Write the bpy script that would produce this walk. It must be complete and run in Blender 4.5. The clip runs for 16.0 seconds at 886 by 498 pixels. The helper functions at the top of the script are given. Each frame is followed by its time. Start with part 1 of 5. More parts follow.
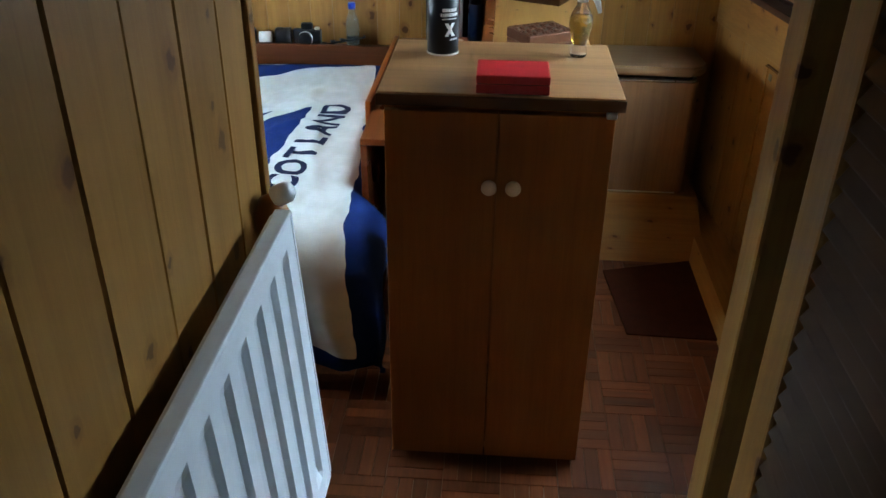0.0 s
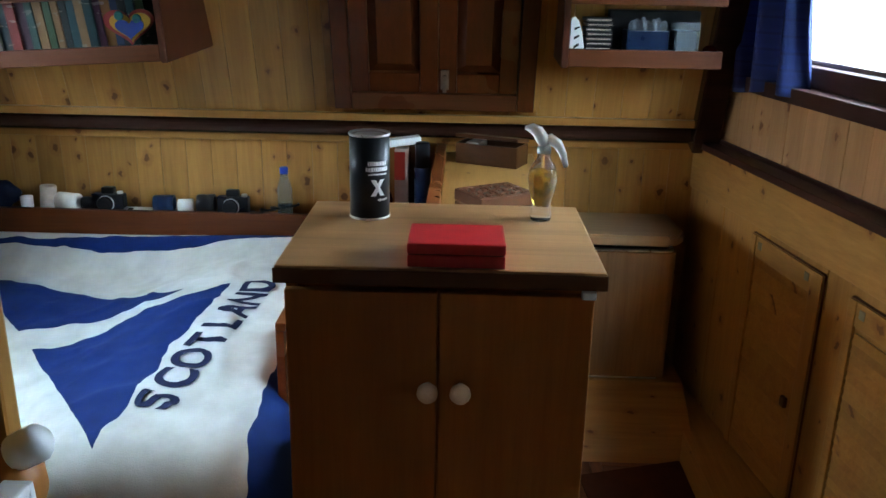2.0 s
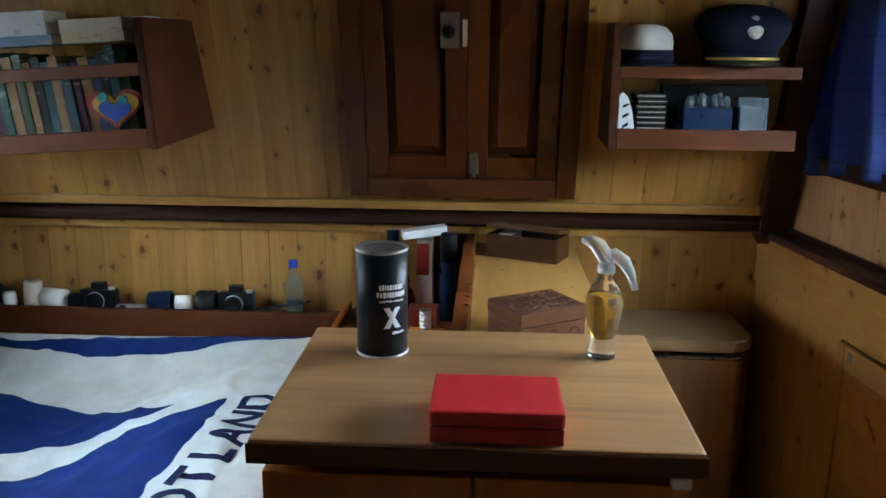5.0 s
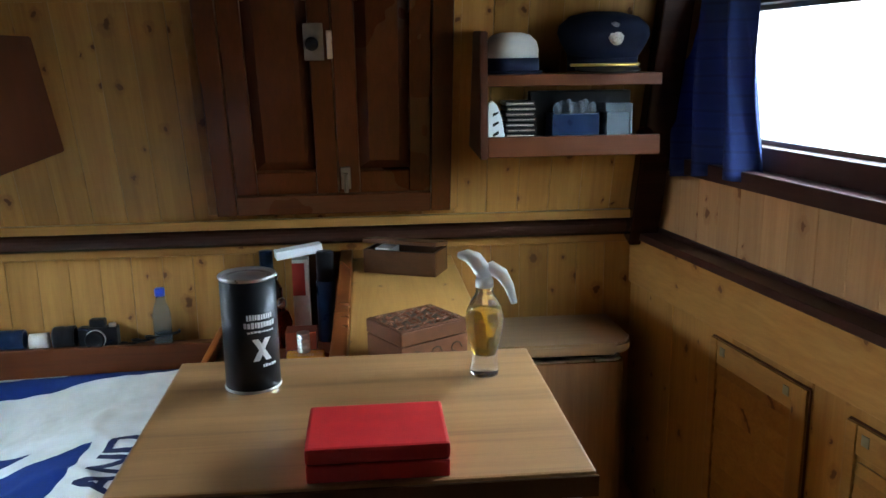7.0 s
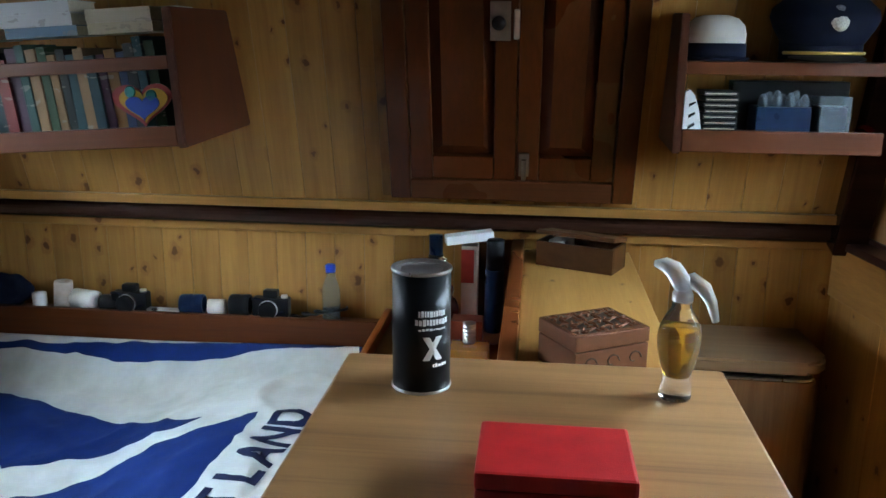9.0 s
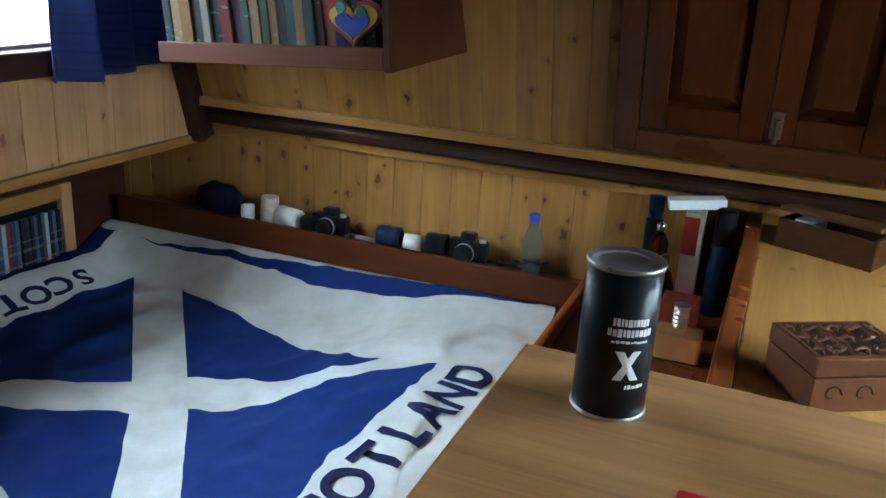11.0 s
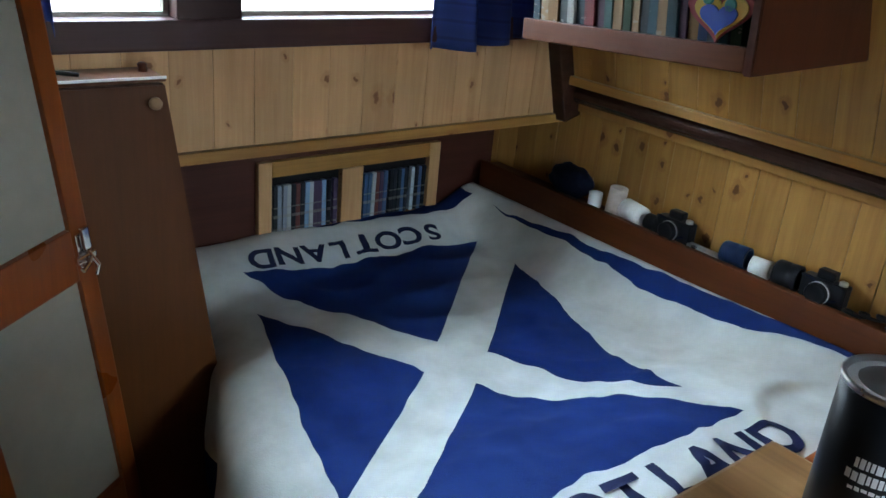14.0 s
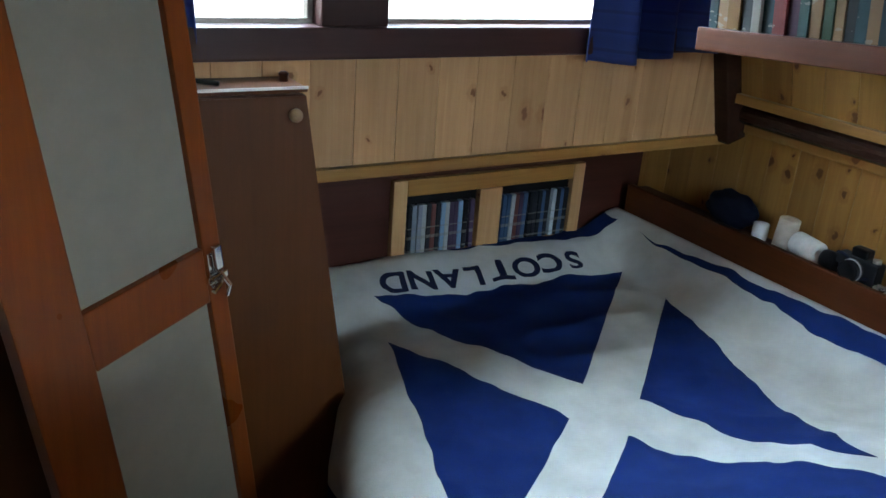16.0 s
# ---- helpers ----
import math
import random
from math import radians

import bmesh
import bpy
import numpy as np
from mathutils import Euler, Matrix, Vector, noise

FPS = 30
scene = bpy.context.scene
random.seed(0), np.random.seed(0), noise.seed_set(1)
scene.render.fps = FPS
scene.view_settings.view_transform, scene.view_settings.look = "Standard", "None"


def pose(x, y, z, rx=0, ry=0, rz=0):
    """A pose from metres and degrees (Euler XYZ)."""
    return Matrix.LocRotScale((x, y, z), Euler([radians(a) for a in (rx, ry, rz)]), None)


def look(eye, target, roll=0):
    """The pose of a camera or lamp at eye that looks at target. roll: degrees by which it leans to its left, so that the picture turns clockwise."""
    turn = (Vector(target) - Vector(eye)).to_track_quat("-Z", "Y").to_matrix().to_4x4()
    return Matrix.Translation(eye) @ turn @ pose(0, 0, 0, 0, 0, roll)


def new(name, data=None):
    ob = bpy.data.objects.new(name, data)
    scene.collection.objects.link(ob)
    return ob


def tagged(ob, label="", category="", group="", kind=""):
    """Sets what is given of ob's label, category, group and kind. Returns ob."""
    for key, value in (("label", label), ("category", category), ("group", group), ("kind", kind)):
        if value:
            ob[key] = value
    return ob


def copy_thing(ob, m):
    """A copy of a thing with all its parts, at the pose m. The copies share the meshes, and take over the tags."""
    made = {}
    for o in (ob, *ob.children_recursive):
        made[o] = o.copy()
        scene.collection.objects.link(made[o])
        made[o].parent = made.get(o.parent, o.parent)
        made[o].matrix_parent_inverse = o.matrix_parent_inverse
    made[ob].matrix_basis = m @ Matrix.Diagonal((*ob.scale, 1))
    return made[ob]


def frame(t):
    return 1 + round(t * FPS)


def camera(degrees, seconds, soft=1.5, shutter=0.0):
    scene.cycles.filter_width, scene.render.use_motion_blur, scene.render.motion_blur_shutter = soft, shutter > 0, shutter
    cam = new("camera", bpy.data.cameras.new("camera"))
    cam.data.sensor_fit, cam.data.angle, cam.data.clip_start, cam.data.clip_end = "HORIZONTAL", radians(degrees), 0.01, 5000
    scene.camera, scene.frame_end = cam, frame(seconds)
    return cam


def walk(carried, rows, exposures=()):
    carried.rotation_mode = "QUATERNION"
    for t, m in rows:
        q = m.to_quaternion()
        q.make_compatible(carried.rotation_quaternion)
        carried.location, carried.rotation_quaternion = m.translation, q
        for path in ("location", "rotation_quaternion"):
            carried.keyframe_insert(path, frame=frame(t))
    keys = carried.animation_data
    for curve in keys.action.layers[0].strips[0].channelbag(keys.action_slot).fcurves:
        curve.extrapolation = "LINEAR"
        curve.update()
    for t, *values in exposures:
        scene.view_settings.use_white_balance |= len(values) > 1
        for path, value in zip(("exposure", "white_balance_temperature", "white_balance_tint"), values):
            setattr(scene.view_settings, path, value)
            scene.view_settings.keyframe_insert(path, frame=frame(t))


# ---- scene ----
cam = camera(56.0, 16.0)
PATH = [
    (0, (0.244, -0.236, 1.583), (0.131, 1.497, 0.591), 0.7),
    (0.5, (0.241, -0.164, 1.548), (0.145, 1.634, 0.678), 1.3),
    (1, (0.234, -0.068, 1.529), (0.112, 1.759, 0.725), 1.0),
    (1.5, (0.251, 0.054, 1.498), (0.167, 1.931, 0.812), 1.0),
    (2, (0.281, 0.202, 1.434), (0.24, 2.104, 0.818), 1.1),
    (2.5, (0.269, 0.276, 1.419), (0.254, 2.176, 0.794), 1.2),
    (3, (0.267, 0.396, 1.412), (0.23, 2.299, 0.799), 1.7),
    (3.5, (0.261, 0.456, 1.424), (0.172, 2.375, 0.868), 1.0),
    (6, (0.262, 0.605, 1.442), (0.162, 2.549, 0.982), 0.2),
    (6.5, (0.27, 0.621, 1.435), (0.307, 2.566, 0.969), -0.8),
    (7, (0.273, 0.609, 1.439), (0.451, 2.552, 0.998), -0.8),
    (7.5, (0.269, 0.594, 1.433), (0.522, 2.532, 1.01), -1.2),
    (8, (0.258, 0.606, 1.422), (0.475, 2.539, 0.954), -1.0),
    (8.5, (0.252, 0.659, 1.433), (0.242, 2.607, 0.979), 0.0),
    (9, (0.245, 0.709, 1.436), (0.035, 2.639, 0.957), 0.6),
    (9.5, (0.24, 0.752, 1.428), (-0.133, 2.639, 0.881), 0.9),
    (10, (0.223, 0.815, 1.424), (-0.225, 2.669, 0.822), 2.1),
    (12.5, (0.227, 1.059, 1.43), (-0.931, 2.53, 0.724), 4.6),
    (13, (0.269, 1.09, 1.444), (-0.991, 2.454, 0.701), 5.6),
    (13.5, (0.282, 1.109, 1.444), (-1.048, 2.391, 0.678), 6.4),
    (14, (0.289, 1.12, 1.445), (-1.119, 2.315, 0.677), 5.5),
    (14.5, (0.282, 1.131, 1.437), (-1.176, 2.275, 0.686), 5.9),
    (15, (0.258, 1.141, 1.429), (-1.264, 2.213, 0.698), 5.1),
    (15.5, (0.19, 1.149, 1.412), (-1.372, 2.157, 0.674), 5.1),
    (16, (0.116, 1.162, 1.394), (-1.461, 2.137, 0.646), 4.5),
]
walk(cam, [(t, look(eye, target, roll)) for t, eye, target, roll in PATH],
     ((0.0, 0.05), (3.5, 0.0), (9.0, 0.0), (9.5, -0.05), (12.5, -0.10), (15.0, -0.18), (16.0, -0.18)))

# ---- world, light ----
world = bpy.data.worlds.new("sky")
scene.world = world
world.use_nodes = True
wn = world.node_tree
sky = wn.nodes.new("ShaderNodeTexSky")
sky.sky_type, sky.sun_disc, sky.sun_elevation, sky.sun_rotation = "NISHITA", False, radians(42), radians(200)
wn.links.new(sky.outputs[0], wn.nodes["Background"].inputs[0])
wn.nodes["Background"].inputs[1].default_value = 0.15

sun = new("sun", bpy.data.lights.new("sun", "SUN"))
sun.data.energy, sun.data.angle, sun.data.color = 0.6, radians(20), (1.0, 0.96, 0.9)
sun.matrix_world = look((0, 0, 6), (1.2, 3.0, 0))


def daylight(name, eye, target, w, h, watts, colour=(0.80, 0.90, 1.0)):
    lamp = new(name, bpy.data.lights.new(name, "AREA"))
    lamp.data.shape, lamp.data.size, lamp.data.size_y = "RECTANGLE", w, h
    lamp.data.energy, lamp.data.color = watts, colour
    lamp.matrix_world = look(eye, target)
    return lamp


daylight("daylight_port", (-1.92, 2.12, 1.88), (-1.19, 2.10, 1.04), 2.1, 1.0, 600.0, (0.62, 0.82, 1.0))
daylight("daylight_starboard", (1.80, 2.25, 1.84), (0.60, 2.15, 1.06), 2.7, 0.78, 450.0, (0.60, 0.82, 1.0))


# ---- materials ----
def nodes_of(name):
    m = bpy.data.materials.new(name)
    m.use_nodes = True
    t = m.node_tree
    return m, t, t.nodes["Principled BSDF"]


def node(t, kind, **values):
    n = t.nodes.new("ShaderNode" + kind)
    for k, v in values.items():
        n.inputs[k].default_value = v
    return n


def ramp(t, src, stops):
    r = t.nodes.new("ShaderNodeValToRGB")
    e = r.color_ramp.elements
    while len(e) < len(stops):
        e.new(0.5)
    for el, (p, c) in zip(e, stops):
        el.position, el.color = p, (*c, 1) if len(c) == 3 else c
    t.links.new(src, r.inputs[0])
    return r.outputs[0]


def maths(t, op, a, b=None, c=None):
    n = t.nodes.new("ShaderNodeMath")
    n.operation = op
    for i, v in enumerate((a, b, c)):
        if v is None:
            continue
        if isinstance(v, (int, float)):
            n.inputs[i].default_value = v
        else:
            t.links.new(v, n.inputs[i])
    return n.outputs[0]


def mix(t, fac, a, b, kind="MIX"):
    n = t.nodes.new("ShaderNodeMix")
    n.data_type, n.blend_type = "RGBA", kind
    for i, v in ((0, fac), (6, a), (7, b)):
        if isinstance(v, (int, float)):
            n.inputs[i].default_value = v
        elif isinstance(v, tuple):
            n.inputs[i].default_value = (*v, 1)
        else:
            t.links.new(v, n.inputs[i])
    return n.outputs[2]


def coords(t, spread=40.0, island=False):
    """Object coordinates, shifted by a chance amount for each object."""
    tc, info = t.nodes.new("ShaderNodeTexCoord"), t.nodes.new("ShaderNodeObjectInfo")
    v = t.nodes.new("ShaderNodeVectorMath")
    v.operation = "MULTIPLY_ADD"
    comb = t.nodes.new("ShaderNodeCombineXYZ")
    rnd = t.nodes.new("ShaderNodeNewGeometry").outputs["Random Per Island"] if island else info.outputs["Random"]
    for i in range(3):
        t.links.new(rnd, comb.inputs[i])
    t.links.new(comb.outputs[0], v.inputs[0])
    v.inputs[1].default_value = (spread, spread * 0.7, spread * 1.3)
    t.links.new(tc.outputs["Object"], v.inputs[2])
    return v.outputs[0], rnd


def scaled(t, vec, s):
    m = t.nodes.new("ShaderNodeMapping")
    m.inputs["Scale"].default_value = s
    t.links.new(vec, m.inputs[0])
    return m.outputs[0]


def noise_of(t, vec, scale, detail=4.0, rough=0.55, distort=0.0):
    n = node(t, "TexNoise", Scale=scale, Detail=detail, Roughness=rough, Distortion=distort)
    t.links.new(vec, n.inputs["Vector"])
    return n.outputs[0]


def bump(t, bsdf, height, strength, distance=0.002):
    b = node(t, "Bump", Strength=strength, Distance=distance)
    t.links.new(height, b.inputs["Height"])
    t.links.new(b.outputs[0], bsdf.inputs["Normal"])


def wood(name, dark, light, along="z", rough=0.35, coat=0.3, knots=0.0, vary=0.25, fine=1.0, knot=(0.075, 0.024, 0.007), island=False, blotch=0.5, streak=0.0):
    m, t, p = nodes_of(name)
    v, rnd = coords(t, 40.0, island)
    k = {"x": (0.05, 1, 1), "y": (1, 0.05, 1), "z": (1, 1, 0.05)}[along]
    g = noise_of(t, scaled(t, v, tuple(90 * fine * a for a in k)), 1.0, 5, 0.6, 0.6)
    big = noise_of(t, scaled(t, v, tuple(14 * a for a in k)), 1.0, 3, 0.5, 1.2)
    stain = noise_of(t, v, 3.0, 3)
    col = ramp(t, maths(t, "ADD", maths(t, "MULTIPLY", g, 0.5), maths(t, "MULTIPLY", big, 0.5)), ((0.27, dark), (0.72, light)))
    shade = maths(t, "ADD", maths(t, "MULTIPLY", rnd, vary), maths(t, "MULTIPLY_ADD", stain, blotch, 1.0 - blotch / 2 - vary / 2))
    sh = t.nodes.new("ShaderNodeCombineColor")
    for i in range(3):
        t.links.new(shade, sh.inputs[i])
    col = mix(t, 1.0, col, sh.outputs[0], "MULTIPLY")
    if streak:
        lines = noise_of(t, scaled(t, v, tuple((34 if a == 1 else 1.2) for a in k)), 1.0, 4, 0.65, 0.3)
        col = mix(t, maths(t, "MULTIPLY", maths(t, "MAXIMUM", maths(t, "MULTIPLY_ADD", lines, 5.0, -2.4), 0.0), streak), col, dark, "MULTIPLY")
    if knots:
        ax = t.nodes.new("ShaderNodeSeparateXYZ")
        t.links.new(v, ax.inputs[0])
        run = "xyz".index(along)
        stray = maths(t, "MULTIPLY_ADD", noise_of(t, v, 45.0, 2), 0.030, -0.015)
        side = maths(t, "ADD", maths(t, "ADD", ax.outputs[(run + 1) % 3], ax.outputs[(run + 2) % 3]), stray)
        flat = t.nodes.new("ShaderNodeCombineXYZ")
        t.links.new(maths(t, "MULTIPLY", side, 12.0), flat.inputs[0])
        t.links.new(maths(t, "MULTIPLY", ax.outputs[run], 8.0), flat.inputs[1])
        vo = node(t, "TexVoronoi", Scale=1.0, Randomness=1.0)
        vo.voronoi_dimensions = "2D"
        t.links.new(flat.outputs[0], vo.inputs["Vector"])
        sep = t.nodes.new("ShaderNodeSeparateColor")
        t.links.new(vo.outputs["Color"], sep.inputs[0])
        size = maths(t, "MULTIPLY_ADD", maths(t, "POWER", sep.outputs[1], 2.0), 0.11, 0.045)
        near = maths(t, "SUBTRACT", 1.0, maths(t, "DIVIDE", vo.outputs["Distance"], size))
        hit = maths(t, "MULTIPLY", maths(t, "GREATER_THAN", sep.outputs[0], 1 - knots), maths(t, "MINIMUM", maths(t, "MAXIMUM", maths(t, "MULTIPLY", near, 2.6), 0.0), 0.92))
        halo = maths(t, "MINIMUM", maths(t, "MAXIMUM", maths(t, "SUBTRACT", 1.0, maths(t, "DIVIDE", vo.outputs["Distance"], maths(t, "MULTIPLY", size, 2.2))), 0.0), 0.30)
        col = mix(t, maths(t, "MULTIPLY", halo, maths(t, "GREATER_THAN", sep.outputs[0], 1 - knots)), col, tuple(c * 1.6 for c in knot))
        col = mix(t, hit, col, knot)
    t.links.new(col, p.inputs["Base Color"])
    t.links.new(maths(t, "MULTIPLY_ADD", stain, 0.25, rough - 0.12), p.inputs["Roughness"])
    p.inputs["Coat Weight"].default_value, p.inputs["Coat Roughness"].default_value = coat * 0.2, 0.15
    p.inputs["Specular IOR Level"].default_value = 0.18
    bump(t, p, g, 0.12, 0.001)
    return m


def plain(name, colour, rough=0.5, metal=0.0, coat=0.0, vary=0.12, scale=25.0, relief=0.08):
    m, t, p = nodes_of(name)
    v, rnd = coords(t)
    n1, n2 = noise_of(t, v, scale, 4), noise_of(t, v, scale * 9, 3)
    lo, hi = tuple(c * (1 - vary) for c in colour), tuple(min(1, c * (1 + vary)) for c in colour)
    t.links.new(ramp(t, n1, ((0.3, lo), (0.7, hi))), p.inputs["Base Color"])
    t.links.new(maths(t, "MULTIPLY_ADD", n1, 0.2, max(0.0, rough - 0.1)), p.inputs["Roughness"])
    p.inputs["Specular IOR Level"].default_value = 0.3
    p.inputs["Metallic"].default_value, p.inputs["Coat Weight"].default_value = metal, coat
    bump(t, p, n2, relief, 0.001)
    return m


def glassy(name, colour=(1, 1, 1), rough=0.02, ior=1.45):
    m, t, p = nodes_of(name)
    p.inputs["Base Color"].default_value = (*colour, 1)
    p.inputs["Roughness"].default_value, p.inputs["IOR"].default_value = rough, ior
    p.inputs["Transmission Weight"].default_value = 1.0
    return m


PINE = wood("varnished_pine", (0.212, 0.094, 0.022), (0.340, 0.174, 0.048), "z", 0.34, 0.35, 0.62, 0.3, 1.0, (0.075, 0.022, 0.006), blotch=0.6)
PINE_PALE = wood("pale_pine", (0.332, 0.171, 0.072), (0.481, 0.274, 0.128), "z", 0.45, 0.15, 0.40, 0.2, 1.0, (0.15, 0.055, 0.020))
PINE_X = wood("varnished_pine_crosswise", (0.195, 0.085, 0.020), (0.310, 0.156, 0.043), "x", 0.34, 0.35, 0.35, 0.25, 1.0, (0.10, 0.031, 0.008))
PINE_Y = wood("varnished_pine_lengthwise", (0.212, 0.094, 0.022), (0.340, 0.174, 0.048), "y", 0.34, 0.35, 0.35, 0.25, 1.0, (0.10, 0.031, 0.008))
TEAK_TOP = wood("oak_veneer_top", (0.252, 0.115, 0.041), (0.415, 0.214, 0.086), "x", 0.32, 0.25, 0, 0.1, streak=0.45)
VENEER = wood("brown_veneer", (0.266, 0.097, 0.022), (0.376, 0.148, 0.036), "z", 0.42, 0.1, 0, 0.06, 1.4)
# darker brown veneer, deepened further for the shade beside the open door
VENEER_SHADED = wood("shaded_brown_veneer", (0.054, 0.016, 0.003), (0.075, 0.023, 0.005), "z", 0.42, 0.1, 0, 0.06, 1.4)
LINING = wood("dark_hull_lining", (0.030, 0.009, 0.006), (0.060, 0.017, 0.010), "y", 0.4, 0.1, 0, 0.1, blotch=0.15)
EDGE = wood("dark_edge_band", (0.064, 0.029, 0.013), (0.109, 0.048, 0.019), "x", 0.45, 0.1, 0, 0.1)
MAHOG = wood("mahogany", (0.046, 0.010, 0.002), (0.082, 0.021, 0.004), "x", 0.44, 0.2, 0, 0.12, blotch=0.15)
MAHOG_Z = wood("mahogany_upright", (0.030, 0.007, 0.003), (0.055, 0.013, 0.004), "z", 0.44, 0.2, 0, 0.15, blotch=0.15)
MAHOG_Y = wood("mahogany_lengthwise", (0.085, 0.019, 0.005), (0.148, 0.038, 0.010), "y", 0.28, 0.5, 0, 0.15, blotch=0.15)
HATCH = wood("dark_stained_mahogany", (0.029, 0.007, 0.001), (0.070, 0.015, 0.003), "z", 0.30, 0.5, 0, 0.2)
HATCH_X = wood("dark_stained_mahogany_rail", (0.026, 0.008, 0.003), (0.065, 0.019, 0.006), "x", 0.30, 0.5, 0, 0.2, blotch=0.15)
RAILDARK = wood("dark_varnished_rail", (0.018, 0.007, 0.005), (0.036, 0.014, 0.008), "x", 0.2, 0.8, 0, 0.1, blotch=0.15)
TRIMDARK = wood("dark_varnished_trim", (0.024, 0.008, 0.007), (0.046, 0.016, 0.012), "y", 0.42, 0.15, 0, 0.1, blotch=0.15)
BRUSHED = plain("brushed_tin_lid", (0.42, 0.39, 0.38), 0.55, 0.35, vary=0.08, relief=0.02)
ORANGE_EDGE = wood("orange_varnished_edge", (0.20, 0.042, 0.006), (0.30, 0.072, 0.012), "y", 0.3, 0.5, 0, 0.1)
TEAKDOOR = wood("orange_mahogany", (0.116, 0.024, 0.004), (0.173, 0.039, 0.006), "z", 0.3, 0.5, 0, 0.1)
GREYOAK = wood("grey_brown_laminate", (0.161, 0.079, 0.036), (0.284, 0.156, 0.077), "z", 0.5, 0.0, 0, 0.1, 1.2)
GREYLID = wood("grey_brown_lid", (0.183, 0.110, 0.058), (0.282, 0.176, 0.095), "x", 0.5, 0.0, 0, 0.1)
CARVED = wood("carved_sheesham", (0.049, 0.014, 0.003), (0.091, 0.026, 0.007), "x", 0.55, 0.0, 0, 0.1, blotch=0.15)
CARVED_DK = wood("carved_recess", (0.011, 0.004, 0.002), (0.019, 0.008, 0.004), "x", 0.6, 0.0, 0, 0.1)
DARKBOX = wood("dark_walnut", (0.034, 0.011, 0.002), (0.067, 0.023, 0.006), "x", 0.45, 0.1, 0, 0.1)
PARQUET = wood("parquet_oak", (0.060, 0.016, 0.006), (0.150, 0.046, 0.017), "x", 0.32, 0.8, 0, 0.8)
PARQUET_Y = wood("parquet_oak_turned", (0.060, 0.016, 0.006), (0.150, 0.046, 0.017), "y", 0.32, 0.8, 0, 0.8)
PARQUET_REST = wood("parquet_oak_field", (0.060, 0.016, 0.006), (0.150, 0.046, 0.017), "y", 0.32, 0.8, 0, 0.8, island=True)
# darkened copies of the pine: the passage's shade is in their colour
PINE_STILE_SHADED = wood("shaded_pine_stile", (0.089, 0.043, 0.014), (0.140, 0.072, 0.025), "z", 0.42, 0.1, 0.2, 0.2)
PINE_SHADED = wood("aged_pine", (0.054, 0.022, 0.004), (0.089, 0.039, 0.009), "y", 0.5, 0.0, 0.2, 0.2)
WATER = glassy("grey_green_water", (0.10, 0.14, 0.13), 0.12, 1.33)
WATER.node_tree.nodes["Principled BSDF"].inputs["Transmission Weight"].default_value = 0.0
DARK_RED = plain("dark_red_patch", (0.040, 0.010, 0.005), 0.75, vary=0.2)
BACKING = plain("dark_joint", (0.17, 0.075, 0.024), 0.9)
WHITE_ENAMEL = plain("white_enamel", (0.80, 0.85, 0.90), 0.35, coat=0.1, vary=0.03, relief=0.02)
# cream lowered to grey-beige: the unlit side of the door, as colour
CREAM_SHADED = plain("shaded_cream_panel", (0.22, 0.195, 0.15), 0.5, vary=0.05)
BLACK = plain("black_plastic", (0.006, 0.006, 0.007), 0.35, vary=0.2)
BLACK_TIN = plain("black_printed_tin", (0.010, 0.011, 0.013), 0.34, coat=0.0, vary=0.1, relief=0.01)
STEEL = plain("bright_steel", (0.74, 0.74, 0.74), 0.30, 1.0, vary=0.05, relief=0.01)
DULLSTEEL = plain("worn_steel", (0.20, 0.19, 0.17), 0.4, 1.0, vary=0.2)
PRINT_WHITE = plain("white_print", (0.80, 0.80, 0.80), 0.5, vary=0.03)
WHITE_PL = plain("white_plastic", (0.75, 0.76, 0.77), 0.4, vary=0.05)
PAPER = plain("paper_roll", (0.66, 0.64, 0.60), 0.85, vary=0.08, scale=60)
BEIGE = plain("beige_roll", (0.45, 0.38, 0.32), 0.85, vary=0.1, scale=60)
NAVY = plain("navy_cloth", (0.004, 0.006, 0.016), 0.8, vary=0.2, scale=80)
NAVY_PL = plain("navy_plastic", (0.006, 0.013, 0.032), 0.3, vary=0.2)
GOLD = plain("gold_braid", (0.62, 0.42, 0.10), 0.35, 0.6)
SILVER_BADGE = plain("silver_badge", (0.45, 0.42, 0.36), 0.4, 0.7, vary=0.4, scale=180, relief=0.5)
HATWHITE = plain("white_hat_felt", (0.56, 0.54, 0.50), 0.8, vary=0.06)
BLUECAP = plain("blue_plastic_cap", (0.02, 0.06, 0.42), 0.35)
CHROME = plain("chrome", (0.78, 0.78, 0.80), 0.08, 1.0, vary=0.03, relief=0.0)
KNOB = wood("turned_beech", (0.48, 0.33, 0.21), (0.64, 0.48, 0.34), "y", 0.5, 0.1, 0, 0.1)
AMBER = glassy("amber_liquid", (0.97, 0.72, 0.14), 0.06, 1.10)
AMBER.node_tree.nodes["Principled BSDF"].inputs["Transmission Weight"].default_value = 0.88
FLASK = glassy("thin_flask_glass", (0.96, 0.98, 1.0), 0.05, 1.20)
FLASK.node_tree.nodes["Principled BSDF"].inputs["Transmission Weight"].default_value = 0.95
AMBER_DEEP = glassy("orange_liquid", (1.0, 0.46, 0.03), 0.1, 1.2)
AMBER_DEEP.node_tree.nodes["Principled BSDF"].inputs["Transmission Weight"].default_value = 0.25
GLASS = glassy("clear_glass")
FROST = glassy("frosted_glass", (0.96, 0.98, 1.0), 0.35)
FROST.node_tree.nodes["Principled BSDF"].inputs["Transmission Weight"].default_value = 0.75
PETROL = glassy("clear_bottle_plastic", (0.50, 0.62, 0.72), 0.15, 1.2)
